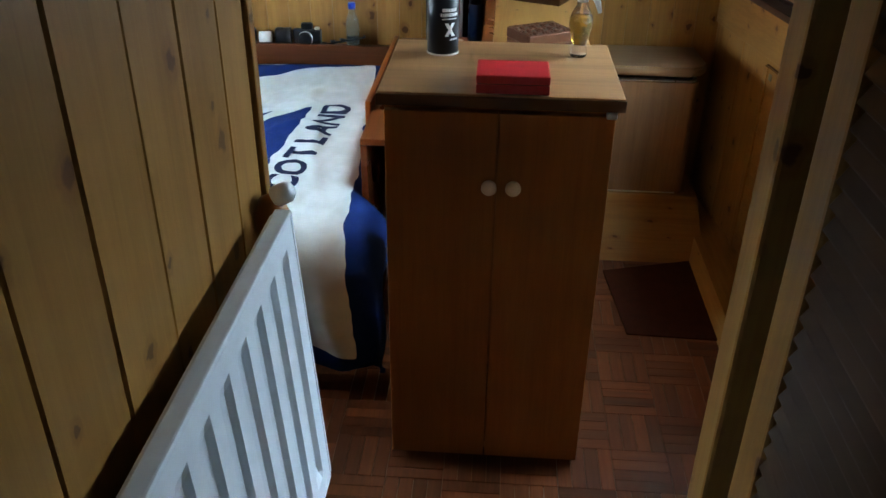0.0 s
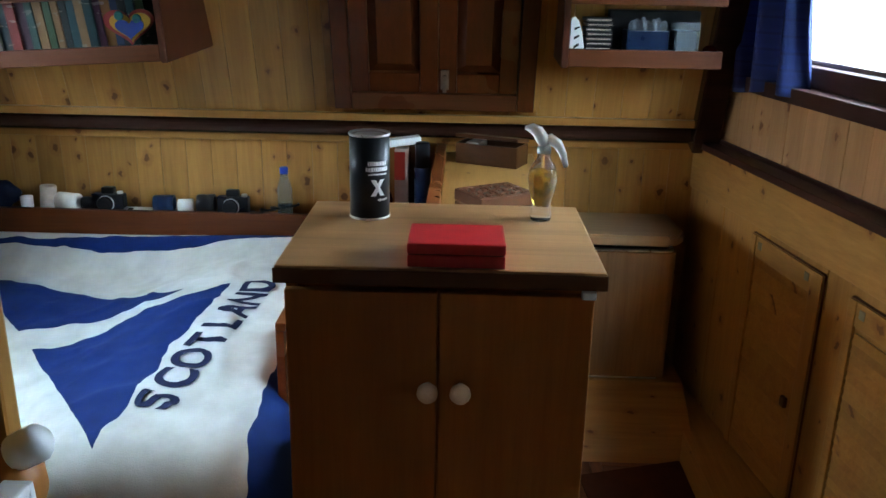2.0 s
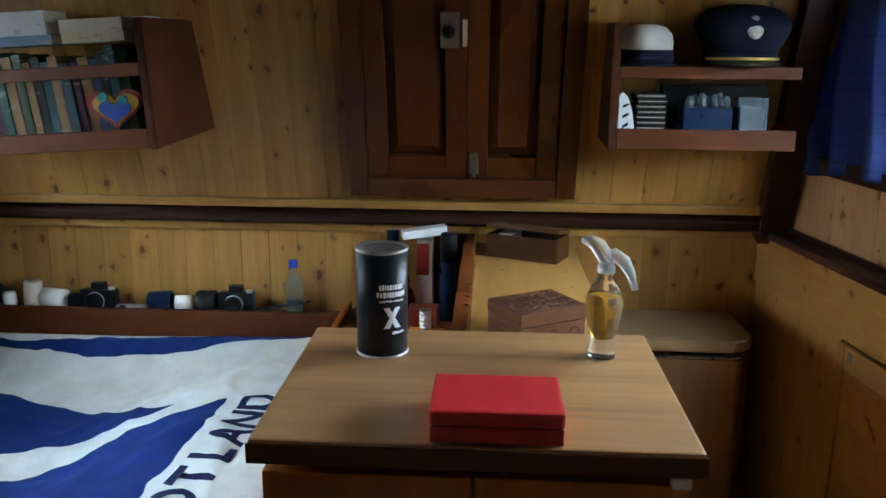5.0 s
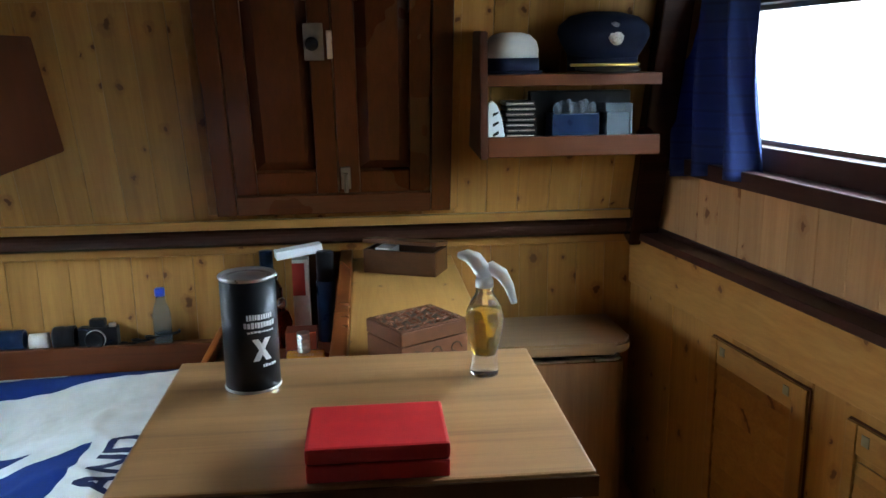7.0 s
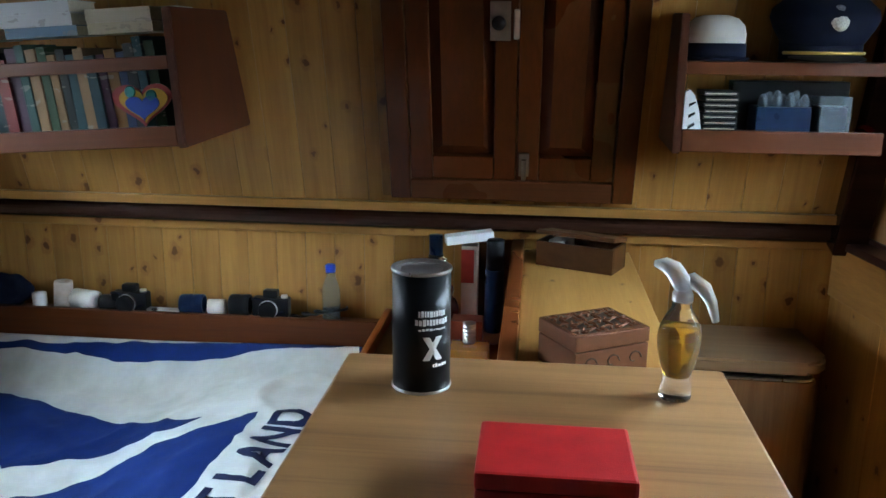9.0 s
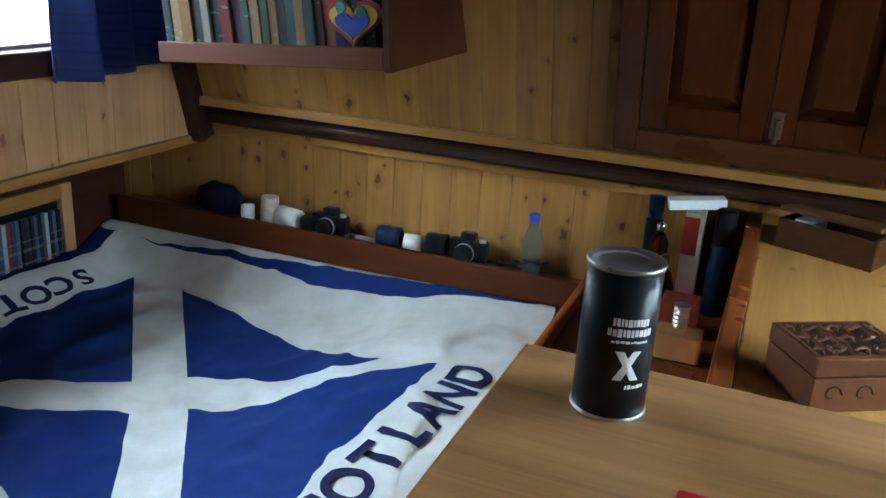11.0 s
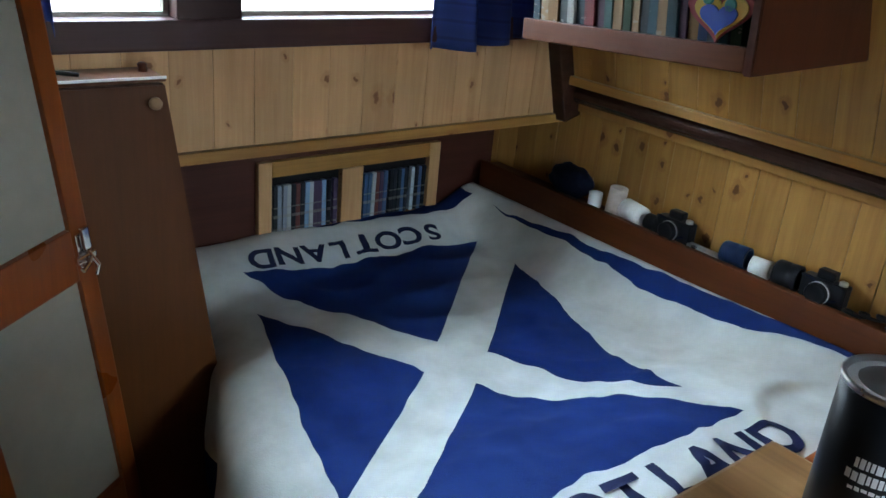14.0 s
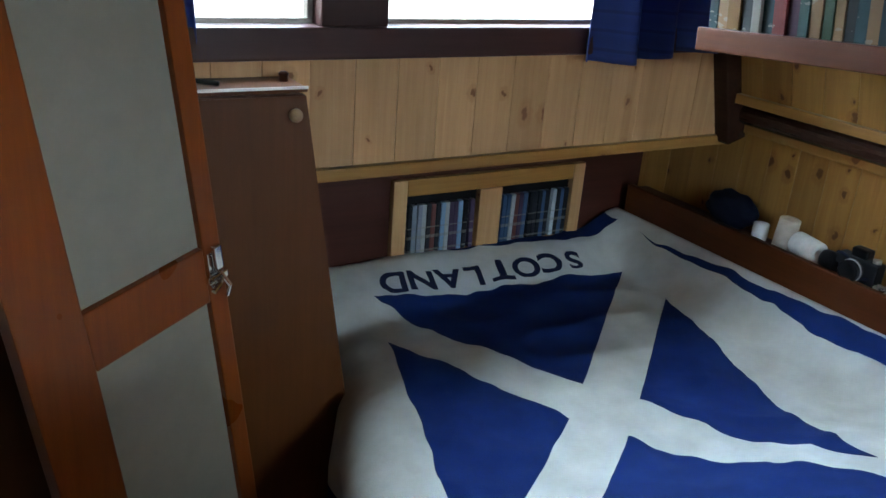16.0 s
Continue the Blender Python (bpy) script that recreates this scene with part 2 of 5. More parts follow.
PETROL.node_tree.nodes["Principled BSDF"].inputs["Transmission Weight"].default_value = 0.95
SMOKE = glassy("clear_acrylic", (0.40, 0.47, 0.52), 0.12, 1.2)
SMOKE.node_tree.nodes["Principled BSDF"].inputs["Transmission Weight"].default_value = 0.85
REDGLASS = glassy("red_glass", (0.55, 0.04, 0.02), 0.05)
REDPRINT = plain("red_card", (0.40, 0.035, 0.025), 0.4)
COPPER = plain("copper_card", (0.20, 0.040, 0.018), 0.35, 0.3)
LETTER = plain("navy_knit_letters", (0.010, 0.014, 0.045), 0.9, vary=0.15, scale=120, relief=0.4)


def leatherette():
    m, t, p = nodes_of("red_leatherette")
    v, _ = coords(t, 1)
    cells = node(t, "TexVoronoi", Scale=700.0)
    t.links.new(v, cells.inputs["Vector"])
    t.links.new(ramp(t, noise_of(t, v, 30), ((0.3, (0.36, 0.008, 0.010)), (0.7, (0.47, 0.016, 0.016)))), p.inputs["Base Color"])
    p.inputs["Roughness"].default_value = 0.42
    bump(t, p, cells.outputs["Distance"], 0.25, 0.0006)
    return m


def curtain_cloth():
    m, t, p = nodes_of("blue_curtain_cloth")
    tc = t.nodes.new("ShaderNodeTexCoord")
    w = node(t, "TexWave", Scale=7.0, Distortion=0.6)
    w.bands_direction = "Z"
    t.links.new(tc.outputs["Object"], w.inputs["Vector"])
    col = ramp(t, w.outputs["Fac"], ((0.02, (0.006, 0.016, 0.090)), (0.12, (0.009, 0.028, 0.135)), (0.9, (0.008, 0.024, 0.120))))
    fine = noise_of(t, scaled(t, tc.outputs["Object"], (900, 900, 900)), 1.0, 2)
    t.links.new(col, p.inputs["Base Color"])
    p.inputs["Roughness"].default_value = 0.75
    tr = t.nodes.new("ShaderNodeBsdfTranslucent")
    t.links.new(col, tr.inputs[0])
    ms = t.nodes.new("ShaderNodeMixShader")
    ms.inputs[0].default_value = 0.20
    out = t.nodes["Material Output"]
    t.links.new(p.outputs[0], ms.inputs[1])
    t.links.new(tr.outputs[0], ms.inputs[2])
    t.links.new(ms.outputs[0], out.inputs[0])
    bump(t, p, fine, 0.15, 0.0005)
    return m


def blanket_cloth():
    """Cream knitted throw with a blue saltire field and a blue border, drawn in the throw's own coordinates."""
    m, t, p = nodes_of("saltire_throw_knit")
    uv = t.nodes.new("ShaderNodeUVMap")
    uv.uv_map = "weave"
    wob = node(t, "TexNoise", Scale=3.0, Detail=2.0)
    t.links.new(uv.outputs[0], wob.inputs["Vector"])
    sep = t.nodes.new("ShaderNodeSeparateXYZ")
    t.links.new(uv.outputs[0], sep.inputs[0])
    shift = maths(t, "MULTIPLY_ADD", wob.outputs[0], 0.12, -0.06)
    u, v = maths(t, "ADD", sep.outputs[0], shift), maths(t, "SUBTRACT", sep.outputs[1], shift)

    def side(p, q):
        """1 on the left of the line from p to q."""
        dx, dy = q[0] - p[0], q[1] - p[1]
        return maths(t, "GREATER_THAN", maths(t, "SUBTRACT", maths(t, "MULTIPLY", v, dx), maths(t, "MULTIPLY", u, dy)), dx * p[1] - dy * p[0])

    field = None
    for a, b, c in (((-0.988, 0.915), (-0.949, -0.925), (-0.102, -0.056)), ((-0.662, 0.985), (0.058, 0.165), (0.735, 0.810)),
                    ((-0.630, -0.937), (0.680, -1.060), (0.078, -0.266)), ((0.255, -0.068), (1.057, -1.112), (0.995, 0.880))):
        inside = maths(t, "MULTIPLY", maths(t, "MULTIPLY", side(a, b), side(b, c)), side(c, a))
        field = inside if field is None else maths(t, "MAXIMUM", field, inside)
    swing = maths(t, "MULTIPLY", maths(t, "MAXIMUM", maths(t, "SUBTRACT", u, 0.55), 0.0), 0.32)
    edge = maths(t, "GREATER_THAN", v, maths(t, "ADD", maths(t, "MULTIPLY_ADD", u, 0.25, 1.395), swing))
    border = maths(t, "MAXIMUM", maths(t, "MAXIMUM", maths(t, "MAXIMUM", maths(t, "LESS_THAN", u, -1.265), maths(t, "GREATER_THAN", maths(t, "MULTIPLY_ADD", v, 0.14, u), 1.48)), maths(t, "LESS_THAN", v, -1.80)), edge)
    hem = maths(t, "GREATER_THAN", v, maths(t, "MULTIPLY_ADD", u, 0.35, 1.505))
    blue = maths(t, "MINIMUM", maths(t, "ADD", field, maths(t, "MULTIPLY", border, maths(t, "SUBTRACT", 1.0, hem))), 1.0)
    tc = t.nodes.new("ShaderNodeTexCoord")
    soft = noise_of(t, tc.outputs["Object"], 9, 4)
    knit = noise_of(t, scaled(t, tc.outputs["Object"], (330, 330, 330)), 1.0, 3)
    cream = ramp(t, soft, ((0.3, (0.50, 0.51, 0.47)), (0.7, (0.66, 0.67, 0.635))))
    navy = ramp(t, soft, ((0.3, (0.003, 0.014, 0.075)), (0.7, (0.005, 0.022, 0.108))))
    t.links.new(mix(t, blue, cream, navy), p.inputs["Base Color"])
    p.inputs["Roughness"].default_value, p.inputs["Specular IOR Level"].default_value = 0.95, 0.15
    bump(t, p, maths(t, "ADD", knit, maths(t, "MULTIPLY", soft, 0.6)), 0.5, 0.003)
    return m


def book_cover(name="book_spine", stops=None, pale=0.66):
    m, t, p = nodes_of(name)
    info, tc = t.nodes.new("ShaderNodeObjectInfo"), t.nodes.new("ShaderNodeTexCoord")
    stops = stops or [(0.003, 0.018, 0.022), (0.003, 0.004, 0.010), (0.006, 0.030, 0.036), (0.085, 0.006, 0.004), (0.150, 0.085, 0.035), (0.010, 0.028, 0.010),
                      (0.003, 0.012, 0.040), (0.030, 0.008, 0.020), (0.150, 0.140, 0.120), (0.004, 0.006, 0.006), (0.012, 0.040, 0.034), (0.110, 0.050, 0.006)]
    c = ramp(t, info.outputs["Random"], [(i / 12, s) for i, s in enumerate(stops)])
    for n in t.nodes:
        if n.bl_idname == "ShaderNodeValToRGB":
            n.color_ramp.interpolation = "CONSTANT"
    bands = noise_of(t, scaled(t, tc.outputs["Object"], (30, 3, 70)), 1.0, 2)
    c = mix(t, maths(t, "MULTIPLY", maths(t, "GREATER_THAN", bands, pale), 0.45), c, (0.20, 0.19, 0.16))
    t.links.new(c, p.inputs["Base Color"])
    p.inputs["Roughness"].default_value, p.inputs["Coat Weight"].default_value = 0.45, 0.0
    p.inputs["Specular IOR Level"].default_value = 0.2
    return m


TEAK_TOP.node_tree.nodes["Principled BSDF"].inputs["Specular IOR Level"].default_value = 0.5
TEAK_TOP.node_tree.nodes["Principled BSDF"].inputs["Coat Weight"].default_value = 0.5
TEAK_TOP.node_tree.nodes["Principled BSDF"].inputs["Coat Roughness"].default_value = 0.28
BLACK_TIN.node_tree.nodes["Principled BSDF"].inputs["Specular IOR Level"].default_value = 0.2
for dull in (NAVY, NAVY_PL, BLACK, LETTER):
    dull.node_tree.nodes["Principled BSDF"].inputs["Specular IOR Level"].default_value = 0.12
DARK_RED.node_tree.nodes["Principled BSDF"].inputs["Specular IOR Level"].default_value = 0.06
PINE_SHADED.node_tree.nodes["Principled BSDF"].inputs["Specular IOR Level"].default_value = 0.08


def glowing_distance():
    """Plain overcast brightness over the water, far outside the windows."""
    m = bpy.data.materials.new("overcast_distance")
    m.use_nodes = True
    t = m.node_tree
    t.nodes.remove(t.nodes["Principled BSDF"])
    em = node(t, "Emission", Strength=4.0)
    tc = t.nodes.new("ShaderNodeTexCoord")
    n = noise_of(t, scaled(t, tc.outputs["Object"], (1, 0.5, 2.5)), 0.6, 5)
    t.links.new(ramp(t, n, ((0.3, (0.78, 0.86, 0.86)), (0.5, (0.96, 0.99, 1.0)))), em.inputs[0])
    t.links.new(em.outputs[0], t.nodes["Material Output"].inputs[0])
    return m


DISTANCE = glowing_distance()
RED = leatherette()
CURTAIN = curtain_cloth()
THROW = blanket_cloth()
BOOK = book_cover()
FILM = book_cover("film_case_spine", [(0.006, 0.007, 0.010), (0.16, 0.26, 0.38), (0.34, 0.38, 0.42), (0.012, 0.014, 0.02), (0.10, 0.03, 0.025), (0.02, 0.05, 0.10),
                                      (0.18, 0.20, 0.24), (0.008, 0.010, 0.014), (0.04, 0.08, 0.15), (0.30, 0.31, 0.30), (0.015, 0.02, 0.03), (0.05, 0.03, 0.06)], 0.55)
BOOK_PALE = book_cover("pale_book_cover", [(0.45, 0.47, 0.48), (0.03, 0.22, 0.30), (0.40, 0.36, 0.26), (0.55, 0.55, 0.52), (0.02, 0.10, 0.24), (0.30, 0.40, 0.42),
                                          (0.50, 0.48, 0.40), (0.04, 0.28, 0.34), (0.20, 0.05, 0.03), (0.48, 0.50, 0.50), (0.10, 0.16, 0.22), (0.42, 0.38, 0.30)], 0.62)
PAGES = plain("book_pages", (0.62, 0.58, 0.48), 0.8, vary=0.1, scale=200)


# ---- building helpers ----
def mesh_of(bm, name, material, smooth=False):
    me = bpy.data.meshes.new(name)
    bmesh.ops.recalc_face_normals(bm, faces=bm.faces)
    bm.to_mesh(me)
    bm.free()
    me.materials.append(material)
    if smooth:
        me.shade_smooth()
    return me


def part(name, bm, material, parent=None, label="", smooth=False):
    """Links a bmesh in world coordinates as one mesh object, under a thing or a part if one is given."""
    ob = new(name, mesh_of(bm, name, material, smooth))
    if parent is not None:
        ob.parent = parent
        ob.matrix_parent_inverse = world_of(parent).inverted()
    return tagged(ob, label)


def world_of(ob):
    m = ob.matrix_basis.copy()
    return world_of(ob.parent) @ ob.matrix_parent_inverse @ m if ob.parent else m


def thing(name, label, category, at, group="", rz=0.0):
    e = new(name)
    e.empty_display_size = 0.05
    e.matrix_basis = pose(*at, 0, 0, rz)
    return tagged(e, label, category, group)


def setting(name, bm, material, label="", smooth=False):
    return tagged(part(name, bm, material, None, label, smooth), kind="structure")


def box(lo, hi, bevel=0.002, m=None):
    bm = bmesh.new()
    bmesh.ops.create_cube(bm, size=1.0)
    s = [max(1e-4, b - a) for a, b in zip(lo, hi)]
    c = [(a + b) / 2 for a, b in zip(lo, hi)]
    bmesh.ops.transform(bm, matrix=Matrix.Translation(c) @ Matrix.Diagonal((*s, 1)), verts=bm.verts)
    if bevel:
        bmesh.ops.bevel(bm, geom=list(bm.edges), offset=min(bevel, min(s) * 0.3), segments=2, affect="EDGES", profile=0.6)
    if m is not None:
        bmesh.ops.transform(bm, matrix=m, verts=bm.verts)
    return bm


def join(*bms):
    out = bmesh.new()
    for b in bms:
        tmp = bpy.data.meshes.new("tmp")
        b.to_mesh(tmp)
        b.free()
        out.from_mesh(tmp)
        bpy.data.meshes.remove(tmp)
    return out


def moved(bm, m):
    bmesh.ops.transform(bm, matrix=m, verts=bm.verts)
    return bm


def lathe(profile, seg=28, m=None, squash=(1, 1)):
    bm = bmesh.new()
    rings = []
    for r, z in profile:
        rings.append([bm.verts.new((r * math.cos(2 * math.pi * i / seg) * squash[0], r * math.sin(2 * math.pi * i / seg) * squash[1], z)) for i in range(seg)])
    for a, b in zip(rings, rings[1:]):
        for i in range(seg):
            bm.faces.new((a[i], a[(i + 1) % seg], b[(i + 1) % seg], b[i]))
    for ring in (rings[0], rings[-1]):
        bm.faces.new(ring)
    if m is not None:
        bmesh.ops.transform(bm, matrix=m, verts=bm.verts)
    return bm


def tube(points, radius, seg=8, taper=None):
    bm = bmesh.new()
    pts = [Vector(p) for p in points]
    rings = []
    for i, p in enumerate(pts):
        d = (pts[min(i + 1, len(pts) - 1)] - pts[max(i - 1, 0)]).normalized()
        side = d.orthogonal().normalized() if i == 0 else (last - d * last.dot(d)).normalized()
        last = side
        up = d.cross(side)
        r = radius * (taper[i] if taper else 1)
        rings.append([bm.verts.new(p + (side * math.cos(2 * math.pi * k / seg) + up * math.sin(2 * math.pi * k / seg)) * r) for k in range(seg)])
    for a, b in zip(rings, rings[1:]):
        for k in range(seg):
            bm.faces.new((a[k], a[(k + 1) % seg], b[(k + 1) % seg], b[k]))
    bm.faces.new(rings[0])
    bm.faces.new(rings[-1])
    return bm


def prism(outline, depth, m=None, bevel=0.0):
    """An outline in x and z, drawn out along y."""
    bm = bmesh.new()
    a = [bm.verts.new((x, 0, z)) for x, z in outline]
    b = [bm.verts.new((x, depth, z)) for x, z in outline]
    bm.faces.new(a)
    bm.faces.new(b[::-1])
    n = len(a)
    for i in range(n):
        bm.faces.new((a[i], b[i], b[(i + 1) % n], a[(i + 1) % n]))
    if bevel:
        bmesh.ops.bevel(bm, geom=list(bm.edges), offset=bevel, segments=2, affect="EDGES")
    if m is not None:
        bmesh.ops.transform(bm, matrix=m, verts=bm.verts)
    return bm


def basis(origin, right, up):
    """A frame whose x runs along right, z along up and y into the wall."""
    r, u = Vector(right).normalized(), Vector(up).normalized()
    y = u.cross(r)
    m = Matrix((r, y, u)).transposed().to_4x4()
    return Matrix.Translation(origin) @ m


def planking(wall, m, width, height, material, board=0.088, thick=0.012, name="plank", groove=0.0022):
    """Matched boards side by side on a wall, in the frame m: x along the wall, z up, -y towards the room."""
    cache = {}
    x, n = 0.0, 0
    rnd = random.Random(int(width * 1000 + height * 77))
    while x < width - 0.004:
        w = min(board, width - x)
        key = round(w, 4)
        if key not in cache:
            b = prism([(0.0004, -0.0), (w - 0.0004, -0.0), (w - 0.0004, height), (0.0004, height)], thick)
            side = [e for e in b.edges if abs(e.verts[0].co.x - e.verts[1].co.x) < 1e-6 and abs(e.verts[0].co.y) < 1e-6 and abs(e.verts[1].co.y) < 1e-6]
            bmesh.ops.bevel(b, geom=side, offset=groove, segments=1, affect="EDGES")
            cache[key] = mesh_of(b, name, material)
        ob = new(name, cache[key])
        ob.parent = wall
        ob.matrix_basis = m @ Matrix.Translation((x, -thick + rnd.uniform(-0.0006, 0.0006), 0))
        x += w


# the starboard side runs in towards the stern: s along it from the aft corner, o inboard of it
SO, SD, SN = Vector((1.07, 3.05, 0)), Vector((0.139, -0.990, 0)).normalized(), Vector((-0.990, -0.139, 0)).normalized()
STAR = Matrix((SD, -SN, Vector((0, 0, 1)))).transposed().to_4x4()
STAR = Matrix.Translation(SO) @ STAR


def star_box(s0, s1, o0, o1, z0, z1, bevel=0.003):
    return box((s0, -o1, z0), (s1, -o0, z1), bevel, STAR)


WALL_Y, LEAN_Y, RAIL_Z = 3.05, 0.30, 0.985
UP_AFT = Vector((0, -LEAN_Y, 1)).normalized()


def aft_y(z):
    """The room side of the leaning upper aft wall at a height."""
    return 3.00 - LEAN_Y * (z - RAIL_Z)


AFT = basis((0, 3.00, RAIL_Z), (1, 0, 0), UP_AFT)

# ---- the setting ----
floor = setting("floor", box((-2.1, -1.4, -0.06), (1.5, 3.2, -0.012), 0), BACKING, "reddish brown oak mosaic parquet floor, worn and dull")
# the deckhead is out of view; dark wood keeps bounce off the upper walls
ceiling = setting("ceiling", join(*[box((-1.60, -1.4 + i * 0.12, 1.86), (1.62 - 0.014 * max(0, i - 8), -1.284 + i * 0.12, 1.90), 0.003) for i in range(39)]), MAHOG, "unseen boarded deckhead, chosen dark to cut bounced light")

wall_aft = setting("wall_aft_lower", box((-2.0, 3.05, -0.05), (1.25, 3.10, 1.0), 0), BACKING, "varnished knotty pine boarding below the dark rail")
planking(wall_aft, basis((-2.0, 3.05, 0), (1, 0, 0), (0, 0, 1)), 3.2, 0.93, PINE, groove=0.0010)
wall_aft_up = setting("wall_aft_upper", moved(box((-1.50, 0.001, -0.02), (1.17, 0.05, 1.0), 0), AFT), BACKING, "varnished knotty pine boarding leaning inwards above the rail")
planking(wall_aft_up, AFT @ Matrix.Translation((-1.50, 0, 0.0)), 2.67, 0.96, PINE, 0.092, groove=0.0013)

# dark half-round rail between two pale battens
setting("trim_rail", join(moved(lathe([(0.001, -1.50), (0.029, -1.50), (0.029, 1.16), (0.001, 1.16)], 20), pose(0, 3.018, 0.949, 0, 90, 0) @ Matrix.Diagonal((1, 1, 1, 1))), box((-1.5, 3.012, 0.921), (1.16, 3.05, 0.977), 0.006)), RAILDARK, "dark varnished hardwood rail with a rounded face")
setting("trim_batten_upper", box((-1.5, 2.962, 0.980), (1.16, 3.02, 1.006), 0.004), PINE_X, "pale pine batten above the dark rail")
setting("trim_batten_lower", box((-1.5, 3.020, 0.896), (1.16, 3.045, 0.920), 0.004), PINE_X, "pale pine batten below the dark rail")
setting("trim_head", moved(box((-1.6, -0.034, 0.640), (1.3, -0.012, 0.672), 0.004), AFT), PINE_X, "pale pine batten along the head of the wall")
setting("beam_aft", box((-2.0, 2.66, 1.655), (1.5, 2.80, 1.86), 0.01), RAILDARK, "dark varnished deck beam")

# port side: boarded band over an overhanging ledge, recessed hull side beneath
wall_port = setting("wall_port", box((-1.50, 0.8, 0.885), (-1.442, 3.05, 1.10), 0), BACKING, "pale knotty pine boarding under the side windows")
planking(wall_port, basis((-1.442, 0.8, 0.885), (0, 1, 0), (0, 0, 1)), 2.25, 0.225, PINE_PALE, 0.098, groove=0.0010)
setting("trim_port_ledge", box((-1.80, 0.8, 0.855), (-1.420, 3.05, 0.883), 0.005), PINE_Y, "pale pine edging under the boarded side")
setting("wall_port_lower", box((-1.84, 0.8, -0.05), (-1.76, 3.05, 0.855), 0.002), LINING, "dark mahogany hull lining above the bed")
setting("trim_port_sill", box((-1.52, 0.8, 1.108), (-1.418, 2.98, 1.172), 0.006), TRIMDARK, "dark varnished window sill")
setting("trim_port_head", box((-1.52, 0.8, 1.52), (-1.418, 2.98, 1.62), 0.006), TRIMDARK, "dark varnished window head")
setting("wall_port_top", box((-1.54, 0.8, 1.62), (-1.43, 3.0, 1.88), 0.002), PINE_PALE, "pale pine boarding above the windows")
for i, (a, b) in enumerate(((0.80, 1.30), (1.80, 1.945), (2.90, 3.02))):
    setting("trim_port_mullion_%d" % (i + 1), box((-1.515, a, 1.170), (-1.425, b, 1.522), 0.005), TRIMDARK, "dark varnished post between the windows")


def window(name, m, w, h, label):
    """A fixed light in the frame m: x along, y outwards, z up."""
    e = tagged(new(name), label, "window", kind="structure")
    e.matrix_basis = m
    fr = join(box((0, 0.02, 0), (w, 0.045, 0.012), 0.002), box((0, 0.02, h - 0.012), (w, 0.045, h), 0.002), box((0, 0.02, 0.012), (0.012, 0.045, h - 0.012), 0.002), box((w - 0.012, 0.02, 0.012), (w, 0.045, h - 0.012), 0.002))
    f = new("window_frame", mesh_of(fr, "window_frame", DULLSTEEL))
    f.parent = e
    g = new("pane", mesh_of(box((0.008, 0.030, 0.008), (w - 0.008, 0.034, h - 0.008), 0), "pane", GLASS))
    g.parent = e
    g.visible_shadow = False
    return e


PORT = basis((-1.43, 0, 0), (0, 1, 0), (0, 0, 1))
window("window_1", PORT @ Matrix.Translation((1.30, 0.02, 1.170)), 0.50, 0.352, "side window with bright overcast daylight outside")
window("window_2", PORT @ Matrix.Translation((1.945, 0.02, 1.170)), 0.955, 0.352, "wide side window with bright overcast daylight outside")

# starboard side: lockers below a ledge, boarded band and window above
wall_star = setting("wall_starboard_lower", star_box(-0.05, 3.4, -0.06, -0.020, -0.05, 0.915, 0), BACKING, "varnished pine locker front along the side")
planking(wall_star, STAR @ Matrix.Translation((-0.02, 0.018, 0.06)), 2.3, 0.855, PINE, 0.30)
setting("trim_starboard_ledge", join(star_box(-0.05, 3.3, -0.135, 0.012, 0.912, 0.934), star_box(-0.05, 3.3, -0.0575, -0.046, 0.934, 0.946)), TRIMDARK, "dark varnished ledge on top of the lockers")
setting("trim_starboard_rail", star_box(0.02, 3.2, -0.010, 0.006, 0.770, 0.912), PINE_Y, "pine rail above the locker doors")
wall_star_up = setting("wall_starboard_upper", star_box(-0.1, 3.4, -0.12, -0.071, 0.934, 1.12, 0), BACKING, "pale knotty pine boarding below the side window")
planking(wall_star_up, STAR @ Matrix.Translation((-0.1, 0.070, 0.935)), 2.9, 0.185, PINE_PALE, 0.098, groove=0.0010)
setting("trim_starboard_sill", join(star_box(-0.1, 3.3, -0.19, -0.10, 1.165, 1.222), star_box(-0.1, 3.3, -0.125, -0.048, 1.121, 1.164)), TRIMDARK, "dark varnished window sill")
setting("trim_starboard_head", star_box(-0.1, 3.3, -0.19, -0.09, 1.562, 1.66), TRIMDARK, "dark varnished window head")
setting("wall_starboard_top", star_box(-0.1, 3.3, -0.18, -0.11, 1.66, 1.88), PINE_PALE, "pale pine boarding above the window")
for i, (a, b) in enumerate(((-0.08, 0.08), (1.62, 3.2))):
    setting("trim_starboard_post_%d" % (i + 1), star_box(a, b, -0.185, -0.105, 1.222, 1.562), TRIMDARK, "dark varnished window post")
window("window_3", STAR @ Matrix.Translation((0.08, 0.125, 1.222)), 1.54, 0.34, "wide side window with bright overcast daylight outside")

for i, x in enumerate((-6.0, 6.0)):
    setting("backdrop_%d" % (i + 1), box((x - 0.05, -14.0, -3.0), (x + 0.05, 18.0, 3.8), 0), DISTANCE, "plain overcast brightness over the water")

setting("water", box((-60, -60, -0.50), (60, 60, -0.40), 0), WATER, "still grey-green harbour water")

